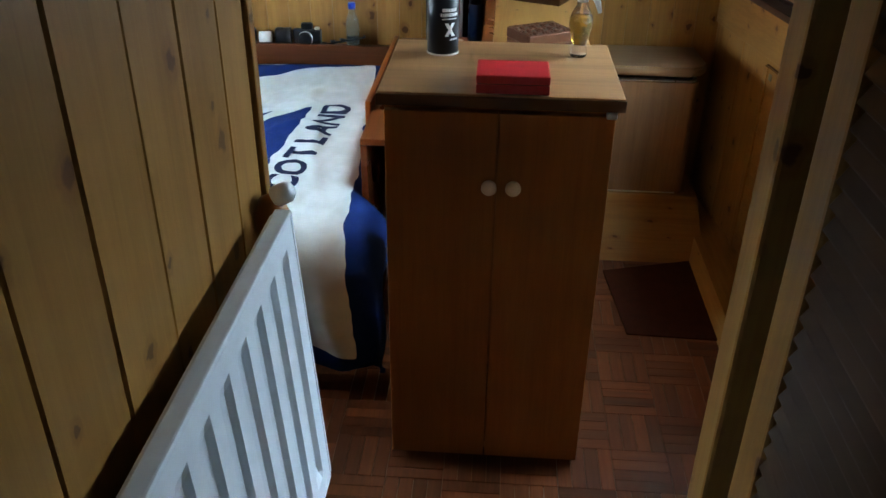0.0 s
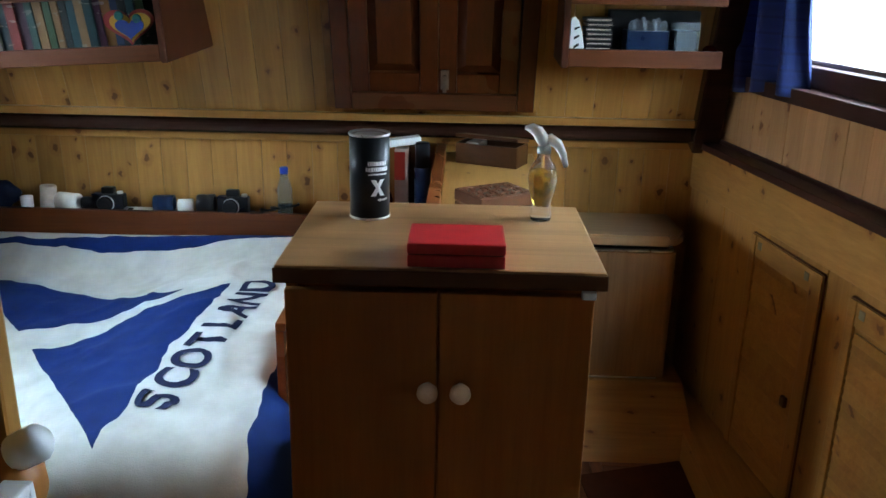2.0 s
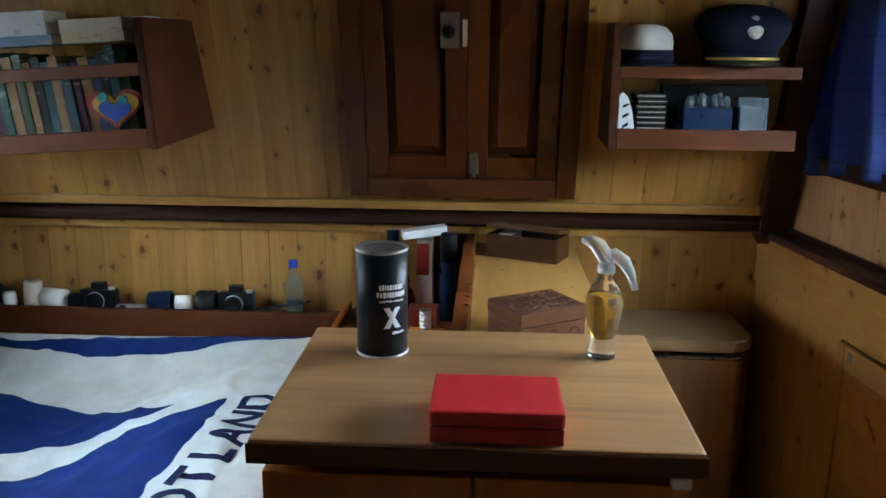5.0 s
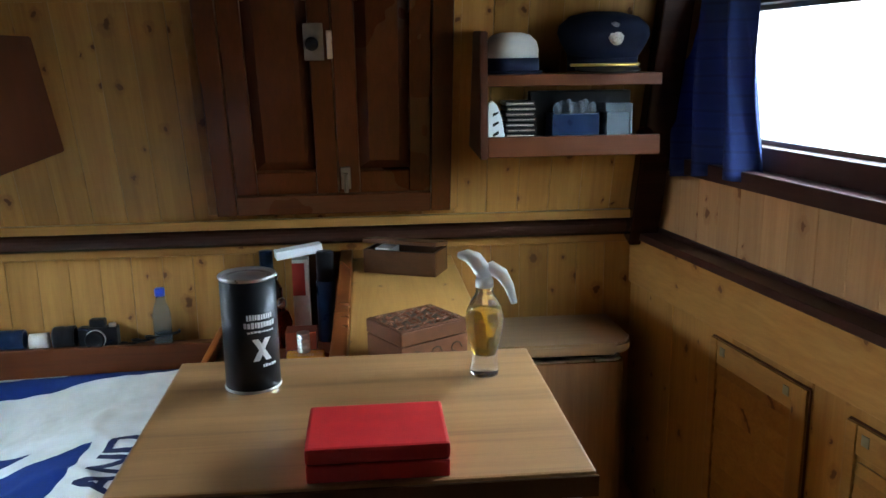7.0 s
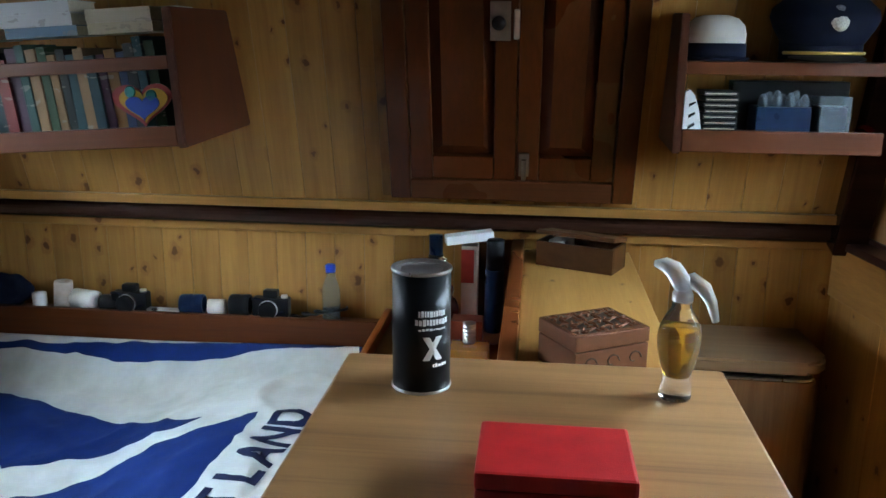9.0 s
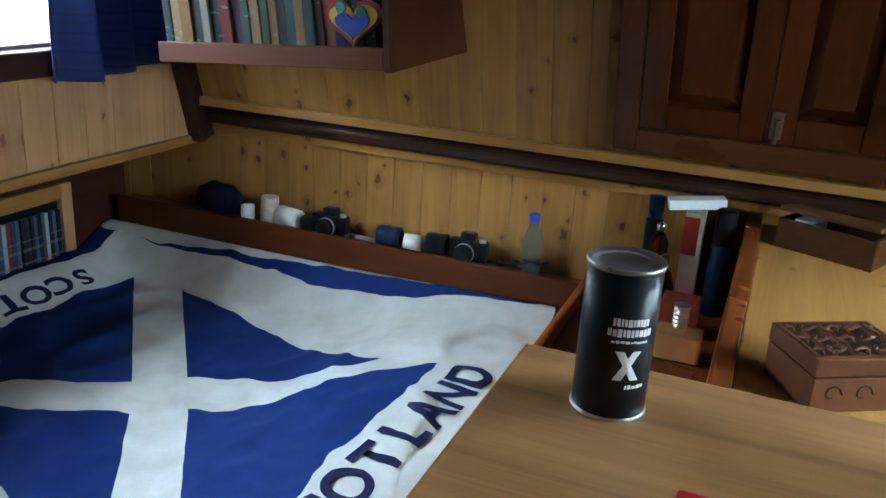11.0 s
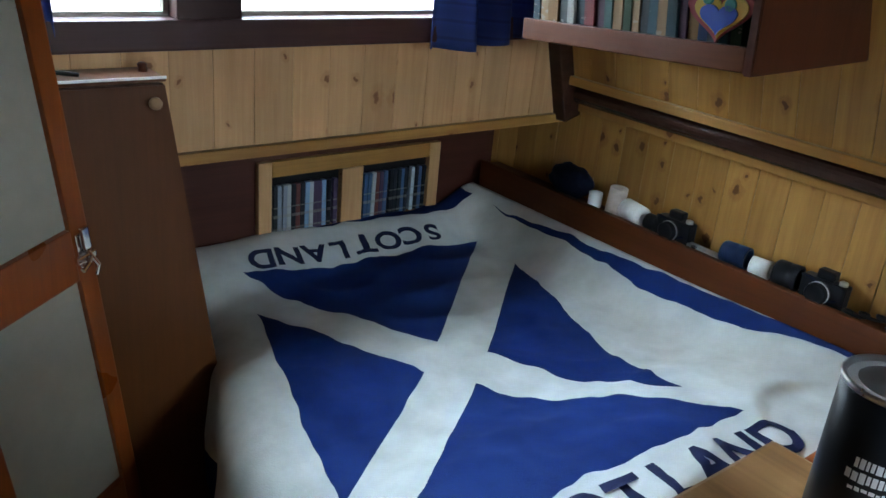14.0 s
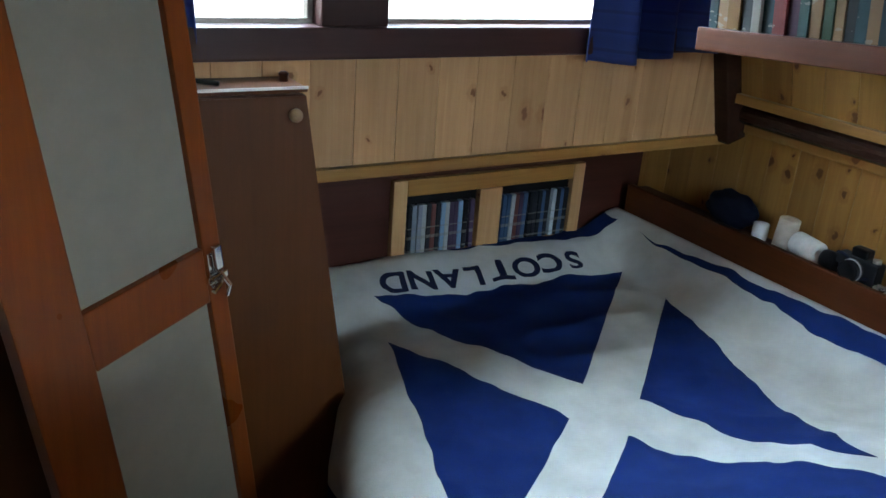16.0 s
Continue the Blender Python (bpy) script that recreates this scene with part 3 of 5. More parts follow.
# leaning corner posts
for i, (x, a, b) in enumerate(((-1.425, 0.885, 1.66), (1.085, 0.918, 1.66))):
    L = (b - a)
    setting("trim_corner_post_%d" % (i + 1), moved(box((-0.042, -0.075, 0), (0.042, -0.008, L * 1.05), 0.006), basis((x, aft_y(a) + 0.012, a), (1, 0, 0), UP_AFT)), RAILDARK, "dark varnished corner post leaning inwards")

# kickboard along the starboard lockers and the raised step under the bin
setting("baseboard_starboard", prism([(0, 0), (0.19, 0), (0.19, 0.062), (0.03, 0.062)], 2.2, Matrix.Translation((0.985, 0.75, 0)) @ Matrix.Identity(4)), PINE_Y, "pine kickboard sloping out from the lockers")
step = setting("step_plinth", moved(prism([(0, 0), (0.55, 0), (0.55, 0.158), (0.25, 0.158)], 0.42), Matrix.Translation((0.62, 2.50, 0)) @ pose(0, 0, 0, 0, 0, 90) @ Matrix.Translation((0, -0.42, 0))), PINE_X, "sloping pine plinth under the bin")

# the way in: boarded partition with a radiator, door post, bulkhead
wall_pass = setting("wall_passage", box((-0.13, -1.4, -0.05), (-0.074, 0.745, 1.88), 0), BACKING, "varnished knotty pine boarding of the passage")
planking(wall_pass, basis((-0.074, -1.42, 0.0), (0, 1, 0), (0, 0, 1)), 2.165, 1.86, PINE, 0.115, groove=0.003)
setting("trim_passage_end", box((-0.135, 0.746, 0), (-0.056, 0.768, 1.86), 0.004), PINE, "pine edging at the end of the partition")
bulk = setting("wall_forward", box((-2.0, 0.66, -0.05), (-0.136, 0.74, 1.88), 0), MAHOG_Z, "mahogany bulkhead behind the open door")
# added out of view to block sky light from the open passage end
setting("wall_behind", box((-0.14, -1.42, -0.05), (1.5, -1.36, 1.90), 0), PINE, "unseen pine wall added to shut out light from behind the passage")
setting("wall_passage_starboard", box((0.60, -1.4, -0.05), (0.66, 0.60, 1.88), 0), MAHOG_Z, "mahogany partition of the passage")
setting("wall_forward_starboard", box((0.66, 0.54, -0.05), (1.6, 0.60, 1.88), 0), PINE, "pine bulkhead beside the passage")
setting("door_post", box((0.524, 0.545, 0), (0.60, 0.602, 1.86), 0.005), PINE, "pine door post at the cabin entrance")
setting("door_stop", box((0.535, 0.603, 0), (0.60, 0.622, 1.86), 0.003), MAHOG_Z, "dark stained stop on the door post")
# no real lining: black strip painted in for the shade behind the door
setting("door_seal", box((0.560, 0.430, 0), (0.60, 0.544, 1.86), 0.001), BLACK, "black strip standing for the shadow gap behind the folded door")


# ---- the large things ----
def cabinet():
    e = thing("cupboard", "tall brown veneered two-door cupboard standing on the parquet", "cupboard", (0.25, 1.6, 0))
    part("top", box((-0.004, 1.398, 0.985), (0.506, 1.79, 1.014), 0.004), TEAK_TOP, e, "golden oak veneer top with worn edges")
    part("edge_band", box((-0.0055, 1.3945, 0.986), (0.5075, 1.3985, 1.010), 0.001), EDGE, e, "dark brown edge band")
    body = join(box((0.008, 1.424, 0.03), (0.026, 1.78, 0.980), 0.002), box((0.474, 1.424, 0.03), (0.492, 1.78, 0.980), 0.002), box((0.0265, 1.77, 0.03), (0.4735, 1.78, 0.980), 0.001), box((0.0265, 1.43, 0.03), (0.4735, 1.769, 0.05), 0.001), box((0.0265, 1.43, 0.960), (0.4735, 1.769, 0.980), 0.001))
    part("body", body, VENEER, e)
    part("plinth", box((0.03, 1.45, 0), (0.47, 1.77, 0.029), 0.001), BLACK, e)
    for a, b, kx in ((0.009, 0.2485, 0.235), (0.2515, 0.491, 0.287)):
        d = part("door", box((a, 1.405, 0.024), (b, 1.4225, 0.972), 0.0025), VENEER, e)
        prof = [(0.001, 0), (0.008, 0.0), (0.007, 0.007), (0.012, 0.012), (0.0165, 0.019), (0.017, 0.026), (0.014, 0.033), (0.007, 0.0365), (0.001, 0.037)]
        part("knob", lathe(prof, 20, Matrix.Translation((kx, 1.405, 0.812)) @ pose(0, 0, 0, 90, 0, 0)), KNOB, d, "round turned beech knob", True)
    part("hinge_cap", box((0.470, 1.398, 0.969), (0.492, 1.412, 0.982), 0.003), WHITE_PL, e, "small white plastic hinge cap")


cabinet()

BED_C, BED_U, BED_V = Vector((-1.015, 2.30)), Vector((0.565, -0.117)), Vector((0.05, 0.422))
BED_M = Matrix(((BED_U.x, BED_V.x), (BED_U.y, BED_V.y)))
BED_I = BED_M.inverted()
BED_R, FRONT_R = 0.07, 0.10


def smooth(a, b, x):
    f = max(0.0, min(1.0, (x - a) / (b - a)))
    return f * f * (3 - 2 * f)


def bed_top(x, y):
    z = 0.440 + 0.098 * smooth(-0.85, -0.42, x) * (0.5 + 0.5 * smooth(1.7, 2.3, y)) + 0.055 * smooth(-1.52, -1.72, x)
    crease = 1 - abs(noise.noise(Vector((x * 5.5 + 1.3 * y, y * 4.0 - 0.8 * x, 7.1))))
    z += 0.010 * crease ** 6 + 0.003 * (1 - abs(noise.noise(Vector((x * 14, y * 11, 2.2))))) ** 5
    z += 0.012 * noise.noise(Vector((x * 3.1, y * 3.3, 0.3))) + 0.006 * noise.noise(Vector((x * 9, y * 8, 4.2)))
    rise = 0.560 + 0.012 * smooth(-0.9, -0.3, x)
    return z + max(0.0, rise - z) * smooth(2.79, 2.945, y)


def drape(a, b):
    """Where the point a, b of the throw lies: flat on the bed, hanging over its front and foot."""
    front = 1.665 + FRONT_R + 0.200 * smooth(-0.80, -1.58, a)
    foot = -0.15 - BED_R + 0.10 * smooth(2.0, 1.84, b)
    over_f, over_x = max(0.0, front - b), max(0.0, a - foot)
    x, y = min(a, foot), max(b, front)
    z = bed_top(x, y)
    for over, axis, r in ((over_f, 1, FRONT_R), (over_x, 0, BED_R)):
        if over > 0:
            ang = min(over / r, math.pi / 2)
            fall = max(0.0, over - r * math.pi / 2)
            out = r * math.sin(ang)
            z -= r * (1 - math.cos(ang)) + fall
            ripple = 0.016 * math.sin((a if axis == 1 else b) * 24 + 1.7 * math.sin((a + b) * 5)) * min(1, fall / 0.12)
            if axis == 1:
                y -= out + ripple
            else:
                x += out + ripple
    return Vector((x, y, max(z, 0.09)))


def bed():
    e = thing("bed", "double berth with a mahogany base under a blue and cream throw", "bed", (-0.95, 2.4, 0))
    part("mattress", box((-1.75, 1.98, 0.24), (-0.26, 2.95, 0.40), 0.04), PAPER, e)
    part("base", join(box((-1.75, 1.97, 0.0), (-0.20, 1.995, 0.24), 0.003), box((-0.225, 1.996, 0.0), (-0.20, 2.95, 0.24), 0.003), box((-1.75, 1.996, 0.2), (-0.226, 2.95, 0.238), 0.002)), MAHOG, e, "mahogany berth front")
    for x in (-1.1, -0.62, -0.26):
        part("stile", box((x - 0.03, 1.958, 0.0), (x + 0.03, 1.969, 0.235), 0.003), MAHOG_Z, e)
    t = thing("throw", "cream knitted throw with blue saltire field, spread over the berth", "blanket", (-0.95, 2.4, 0.45))
    bm = bmesh.new()
    uvl = bm.loops.layers.uv.new("weave")
    na, nb = 130, 124
    grid, where = [], {}
    for i in range(na + 1):
        row = []
        for j in range(nb + 1):
            a = -1.745 + (1.745 + 0.06) * i / na
            b = 1.26 + (2.951 - 1.26) * j / nb
            b -= 0.02 * math.sin(a * 7) * (1 - j / nb)
            v = bm.verts.new(drape(a, b))
            where[v] = BED_I @ (Vector((a, b)) - BED_C)
            row.append(v)
        grid.append(row)
    for i in range(na):
        for j in range(nb):
            f = bm.faces.new((grid[i][j], grid[i + 1][j], grid[i + 1][j + 1], grid[i][j + 1]))
            f.smooth = True
            for lp in f.loops:
                lp[uvl].uv = where[lp.vert]
    cloth = part("cloth", bm, THROW, t, "", True)
    thick = cloth.modifiers.new("thickness", "SOLIDIFY")
    thick.thickness, thick.offset = 0.006, 1.0
    return t


THROW_OB = bed()


def letters(word, u0, v0, du, dv, gap, high, slant=0.0):
    """Raised capitals draped on the throw: from u0, v0 onwards along dv, their tops towards du."""
    for k, ch in enumerate(word):
        cu = bpy.data.curves.new("letter", "FONT")
        cu.body, cu.size, cu.align_x, cu.offset = ch, 1.0, "CENTER", 0.033
        tmp = bpy.data.objects.new("tmp", cu)
        scene.collection.objects.link(tmp)
        me = bpy.data.meshes.new_from_object(tmp.evaluated_get(bpy.context.evaluated_depsgraph_get()))
        bpy.data.objects.remove(tmp)
        bm = bmesh.new()
        bm.from_mesh(me)
        bmesh.ops.triangulate(bm, faces=bm.faces)
        for _ in range(2):
            bmesh.ops.subdivide_edges(bm, edges=[ed for ed in bm.edges if ed.calc_length() > 0.12], cuts=1)
            bmesh.ops.triangulate(bm, faces=bm.faces)
        for v in bm.verts:
            uu = u0 + slant * (k / 3.5 - 1) + du * v.co.y * high
            vv = v0 + dv * (k * gap + v.co.x * gap * 1.32)
            p = BED_C + BED_M @ Vector((uu, vv))
            q = drape(p.x, p.y)
            n = (drape(p.x + 0.004, p.y) - q).cross(drape(p.x, p.y + 0.004) - q).normalized()
            v.co = q + n * 0.0085
        part("letter_" + ch.lower(), bm, LETTER, THROW_OB, "navy capital letter " + ch)


letters("SCOTLAND", 1.240, -0.70, -1, 1, 0.222, 0.235)
letters("SCOTLAND", -1.120, 0.585, 1, -1, 0.192, 0.165, 0.030)


def shelf_board():
    e = thing("berth_shelf", "long mahogany board edging a narrow shelf behind the berth", "shelf", (-0.95, 2.97, 0.55))
    part("front_board", box((-1.72, 2.955, 0.40), (-0.145, 2.975, 0.652), 0.005), MAHOG, e)
    part("shelf", box((-1.72, 2.976, 0.618), (-0.145, 3.036, 0.638), 0.002), MAHOG, e)


shelf_board()


def dvd_rack():
    e = thing("dvd_rack", "pine framed twin niche filled with film cases in the lining", "shelf", (-1.76, 2.46, 0.45))
    y0, y1, z0, z1 = 2.143, 2.790, 0.470, 0.728
    fr = [box((-1.760, y0, z0), (-1.738, y0 + 0.042, z1), 0.003), box((-1.760, y1 - 0.042, z0), (-1.738, y1, z1), 0.003), box((-1.760, 2.418, z0 + 0.036), (-1.738, 2.494, z1 - 0.048), 0.003)]
    for b in fr:
        part("stile", b, PINE_PALE, e)
    part("top_rail", box((-1.760, y0 + 0.0425, z1 - 0.047), (-1.739, y1 - 0.0425, z1), 0.003), PINE_Y, e)
    part("bottom_rail", box((-1.760, y0 + 0.0425, z0), (-1.739, y1 - 0.0425, z0 + 0.035), 0.003), PINE_Y, e)
    rnd = random.Random(5)
    case = None
    for a, b in ((y0 + 0.045, 2.416), (2.497, y1 - 0.045)):
        # flat black sheet stands in for the shaded depth of the niche
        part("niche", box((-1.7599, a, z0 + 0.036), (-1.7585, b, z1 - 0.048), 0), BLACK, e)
        y = a + 0.004
        while y < b - 0.018:
            w = 0.0148
            case = thing("film_case", "slim plastic film case with a printed spine, standing in the niche", "film case", (-1.75, y + w / 2, z0 + 0.0365), "film cases in the niche", rnd.uniform(-2, 2)) if case is None else case
            if not case.children:
                part("spine", box((-1.7575, y, z0 + 0.0365), (-1.742, y + w - 0.001, z0 + 0.182), 0.002), FILM, case)
                last = case
            else:
                last = copy_thing(case, pose(-1.75, y + w / 2, z0 + 0.0365 - rnd.uniform(0, 0.0), rnd.uniform(-1.0, 1.0), 0, 0))
            y += w * (1.0 if rnd.random() < 0.93 else 1.6)


dvd_rack()


def hatch_cupboard():
    """Dark double doors on the leaning wall; local x across, z up the slope, -y into the room."""
    m = AFT @ Matrix.Translation((0, -0.012, 0))
    e = thing("wall_cupboard", "dark stained mahogany double-door wall cupboard with worn steel latches", "cupboard", tuple(m @ Vector((0.2, 0, 0.05))))
    P = lambda lo, hi, bev=0.004: moved(box(lo, hi, bev), m)
    x0, x1, z0, z1 = -0.140, 0.508, 0.058, 0.70
    for a, b in ((x0 - 0.030, x0), (x1, x1 + 0.024)):
        part("side_batten", P((a, -0.012, z0 - 0.01), (b, 0, z1), 0.003), PINE, e, "pale pine batten")
    part("frame_stile", P((x0, -0.045, z0), (x0 + 0.055, 0, z1)), HATCH, e)
    part("frame_stile", P((x1 - 0.055, -0.045, z0), (x1, 0, z1)), HATCH, e)
    part("frame_rail", P((x0 + 0.0555, -0.045, z0), (x1 - 0.0555, 0, z0 + 0.058)), HATCH_X, e, "reddish worn bottom rail")
    mid = 0.197
    for a, b in ((x0 + 0.057, mid - 0.001), (mid + 0.001, x1 - 0.057)):
        d = part("door", join(P((a, -0.038, z0 + 0.060), (a + 0.058, -0.008, z1)), P((b - 0.058, -0.038, z0 + 0.060), (b, -0.008, z1)), P((a + 0.0585, -0.037, z0 + 0.060), (b - 0.0585, -0.009, z0 + 0.125))), HATCH, e)
        panel = bmesh.new()
        pa, pb, pz0, pz1 = a + 0.058, b - 0.058, z0 + 0.125, z1
        outer = [(pa, -0.016, pz0), (pb, -0.016, pz0), (pb, -0.016, pz1), (pa, -0.016, pz1)]
        i = 0.028
        inner = [(pa + i, -0.030, pz0 + i), (pb - i, -0.030, pz0 + i), (pb - i, -0.030, pz1), (pa + i, -0.030, pz1)]
        vo, vi = [panel.verts.new(c) for c in outer], [panel.verts.new(c) for c in inner]
        panel.faces.new(vi)
        for k in range(4):
            panel.faces.new((vo[k], vo[(k + 1) % 4], vi[(k + 1) % 4], vi[k]))
        part("panel", moved(panel, m), HATCH, d, "fielded panel")
    bolt = part("bolt", join(P((mid + 0.008, -0.046, z0 + 0.075), (mid + 0.034, -0.039, z0 + 0.141), 0.003), moved(tube([(mid + 0.021, -0.050, z0 + 0.068), (mid + 0.021, -0.050, z0 + 0.125)], 0.006), m)), DULLSTEEL, e, "worn steel slide bolt")
    lock = part("lock_plate", P((mid - 0.070, -0.044, 0.495), (mid - 0.020, -0.039, 0.590), 0.002), DULLSTEEL, e, "worn steel lock plate")
    part("knob", moved(lathe([(0.001, 0), (0.008, 0), (0.008, 0.012), (0.017, 0.018), (0.017, 0.026), (0.001, 0.030)], 18), m @ Matrix.Translation((mid - 0.048, -0.044, 0.545)) @ pose(0, 0, 0, 90, 0, 0)), BLACK, lock, "black knob", True)
    part("hasp", P((mid - 0.012, -0.050, 0.500), (mid + 0.002, -0.039, 0.572), 0.003), STEEL, lock, "bright steel hasp")


hatch_cupboard()


def shelf_unit(name, label, x0, x1, yf, z0, z1, lip, rail, end_left, end_right, mid_board):
    e = thing(name, label, "shelf", ((x0 + x1) / 2, yf + 0.1, z0))
    for x, yes in ((x0, end_left), (x1 - 0.02, end_right)):
        if yes:
            bz, tz = z0 - 0.008, z1
            bm = bmesh.new()
            out = [(yf - 0.004, bz), (aft_y(bz) - 0.014, bz + 0.012), (aft_y(tz) - 0.014, tz), (yf - 0.004, tz - 0.004)]
            a = [bm.verts.new((x, y, z)) for y, z in out]
            b = [bm.verts.new((x + 0.02, y, z)) for y, z in out]
            bm.faces.new(a)
            bm.faces.new(b[::-1])
            for i in range(4):
                bm.faces.new((a[i], b[i], b[(i + 1) % 4], a[(i + 1) % 4]))
            bmesh.ops.bevel(bm, geom=list(bm.edges), offset=0.003, segments=2, affect="EDGES")
            part("end_panel", bm, MAHOG_Z, e)
    xa, xb = (x0 + 0.0205 if end_left else x0), (x1 - 0.0205 if end_right else x1)
    part("bottom_board", box((xa, yf + 0.014, z0), (xb, aft_y(z0) - 0.02, z0 + 0.016), 0.002), MAHOG, e)
    part("front_lip", box((xa, yf, z0 - 0.004), (xb, yf + 0.0135, lip), 0.003), MAHOG, e)
    if mid_board:
        part("shelf_board", box((xa, yf + 0.002, rail[0]), (xb, aft_y(rail[1]) - 0.014, rail[1]), 0.003), MAHOG, e)
    else:
        part("fiddle_rail", box((xa, yf, rail[0]), (xb, yf + 0.013, rail[1]), 0.003), MAHOG, e)


shelf_unit("book_shelf", "mahogany wall shelf packed with paperbacks behind a fiddle rail", -1.12, -0.525, 2.49, 1.212, 1.512, 1.254, (1.377, 1.407), False, True, False)
shelf_unit("hat_shelf", "mahogany wall shelf holding two hats and stationery boxes", 0.562, 1.03, 2.70, 1.200, 1.512, 1.248, (1.373, 1.403), True, False, True)


def curtain(name, m, w, z0, z1, label):
    """Gathered cloth in the frame m: x along the wall, z up."""
    e = tagged(new(name), label, "curtain", "curtains at the windows")
    e.matrix_basis = m
    bm = bmesh.new()
    nx, nz = 90, 30
    rows = []
    for j in range(nz + 1):
        f = j / nz
        row = []
        for i in range(nx + 1):
            s = i / nx
            amp = 0.029 * (1.15 - 0.5 * f)
            x = w * (0.5 + (s - 0.5) * (1.0 - 0.10 * f)) + 0.012 * math.sin(s * 9 + f * 2)
            y = amp * math.sin(s * 2 * math.pi * 3.3 + 0.6 * math.sin(f * 3)) + 0.006 * math.sin(s * 40 + f * 5)
            z = z0 + (z1 - z0) * f - 0.012 * math.sin(s * 5 + 0.6) * (1 - f)
            row.append(bm.verts.new((x, y, z)))
        rows.append(row)
    for a, b in zip(rows, rows[1:]):
        for i in range(nx):
            bm.faces.new((a[i], a[i + 1], b[i + 1], b[i])).smooth = True
    c = new("cloth", mesh_of(bm, "cloth", CURTAIN, True))
    c.parent = e
    c.modifiers.new("thickness", "SOLIDIFY").thickness = 0.002
    r = new("curtain_wire", mesh_of(tube([(-0.02, 0, z1 - 0.006), (w + 0.05, 0, z1 - 0.006)], 0.003), "curtain_wire", DULLSTEEL))
    r.parent = e


curtain("curtain", STAR @ Matrix.Translation((0.09, 0.050, 0)), 0.44, 1.128, 1.60, "short blue cotton curtain drawn back beside the window")
curtain("curtain", PORT @ Matrix.Translation((2.44, -0.045, 0)), 0.44, 1.105, 1.60, "short dark blue cotton curtain drawn back beside the window")


curtain("curtain", PORT @ Matrix.Translation((1.20, -0.045, 0)), 0.355, 1.105, 1.60, "short dark blue cotton curtain drawn back beside the window")


def bin_box():
    e = thing("bin", "grey-brown laminate bin with a rounded lid, standing on the plinth", "bin", (0.80, 2.90, 0.158))

    def outline(x0, x1, y0, y1, r):
        pts = [(x0, y1), (x0, y0)]
        pts += [(x1 - r + r * math.sin(a), y0 + r - r * math.cos(a)) for a in [i * math.pi / 16 for i in range(9)]]
        return pts + [(x1, y1)]

    def slab(o, z0, z1, bev):
        bm = bmesh.new()
        lo, hi = [bm.verts.new((x, y, z0)) for x, y in o], [bm.verts.new((x, y, z1)) for x, y in o]
        bm.faces.new(lo[::-1])
        bm.faces.new(hi)
        for i in range(len(o)):
            k = (i + 1) % len(o)
            bm.faces.new((lo[i], lo[k], hi[k], hi[i]))
        bmesh.ops.bevel(bm, geom=[ed for ed in bm.edges if abs(ed.verts[0].co.z - ed.verts[1].co.z) < 1e-6], offset=bev, segments=2, affect="EDGES")
        return bm

    part("body", slab(outline(0.62, 0.985, 2.775, 3.03, 0.03), 0.158, 0.605, 0.003), GREYOAK, e)
    part("neck", slab(outline(0.64, 0.965, 2.80, 3.03, 0.02), 0.605, 0.634, 0.001), BLACK, e)
    part("lid", slab(outline(0.60, 1.005, 2.755, 3.034, 0.06), 0.634, 0.668, 0.008), GREYLID, e, "rounded grey-brown lid")
    part("foot_strip", box((0.619, 2.772, 0.1585), (0.955, 2.7747, 0.164), 0.001), STEEL, e, "bright metal strip along the foot")
    part("rim", slab(outline(0.625, 0.98, 2.780, 3.03, 0.03), 0.6055, 0.612, 0.002), STEEL, e, "bright metal rim")


bin_box()


def chest():
    e = thing("chest", "pine topped chest with a mahogany side board, against the aft wall", "chest", (0.36, 2.5, 0))
    part("top", box((0.226, 1.96, 0.850), (0.520, 3.034, 0.870), 0.004), PINE_Y, e)
    part("body", box((0.226, 1.98, 0.0), (0.505, 3.034, 0.849), 0.003), PINE, e)
    part("side_board", box((0.192, 1.96, 0.0), (0.2255, 3.034, 0.900), 0.006), MAHOG_Y, e, "dark mahogany side board")
    s = thing("perfume_shelf", "low mahogany shelf unit holding perfume boxes beside the berth", "shelf", (0.02, 2.5, 0))
    part("shelf_board", box((-0.143, 1.97, 0.650), (0.191, 3.034, 0.670), 0.003), MAHOG_Y, s)
    part("side_panel", box((-0.143, 1.97, 0.0), (-0.123, 3.034, 0.649), 0.003), MAHOG_Y, s)
    part("edge_lip", box((-0.163, 2.200, 0.610), (-0.1435, 2.953, 0.700), 0.006), ORANGE_EDGE, s, "bright orange varnished edge board")


chest()


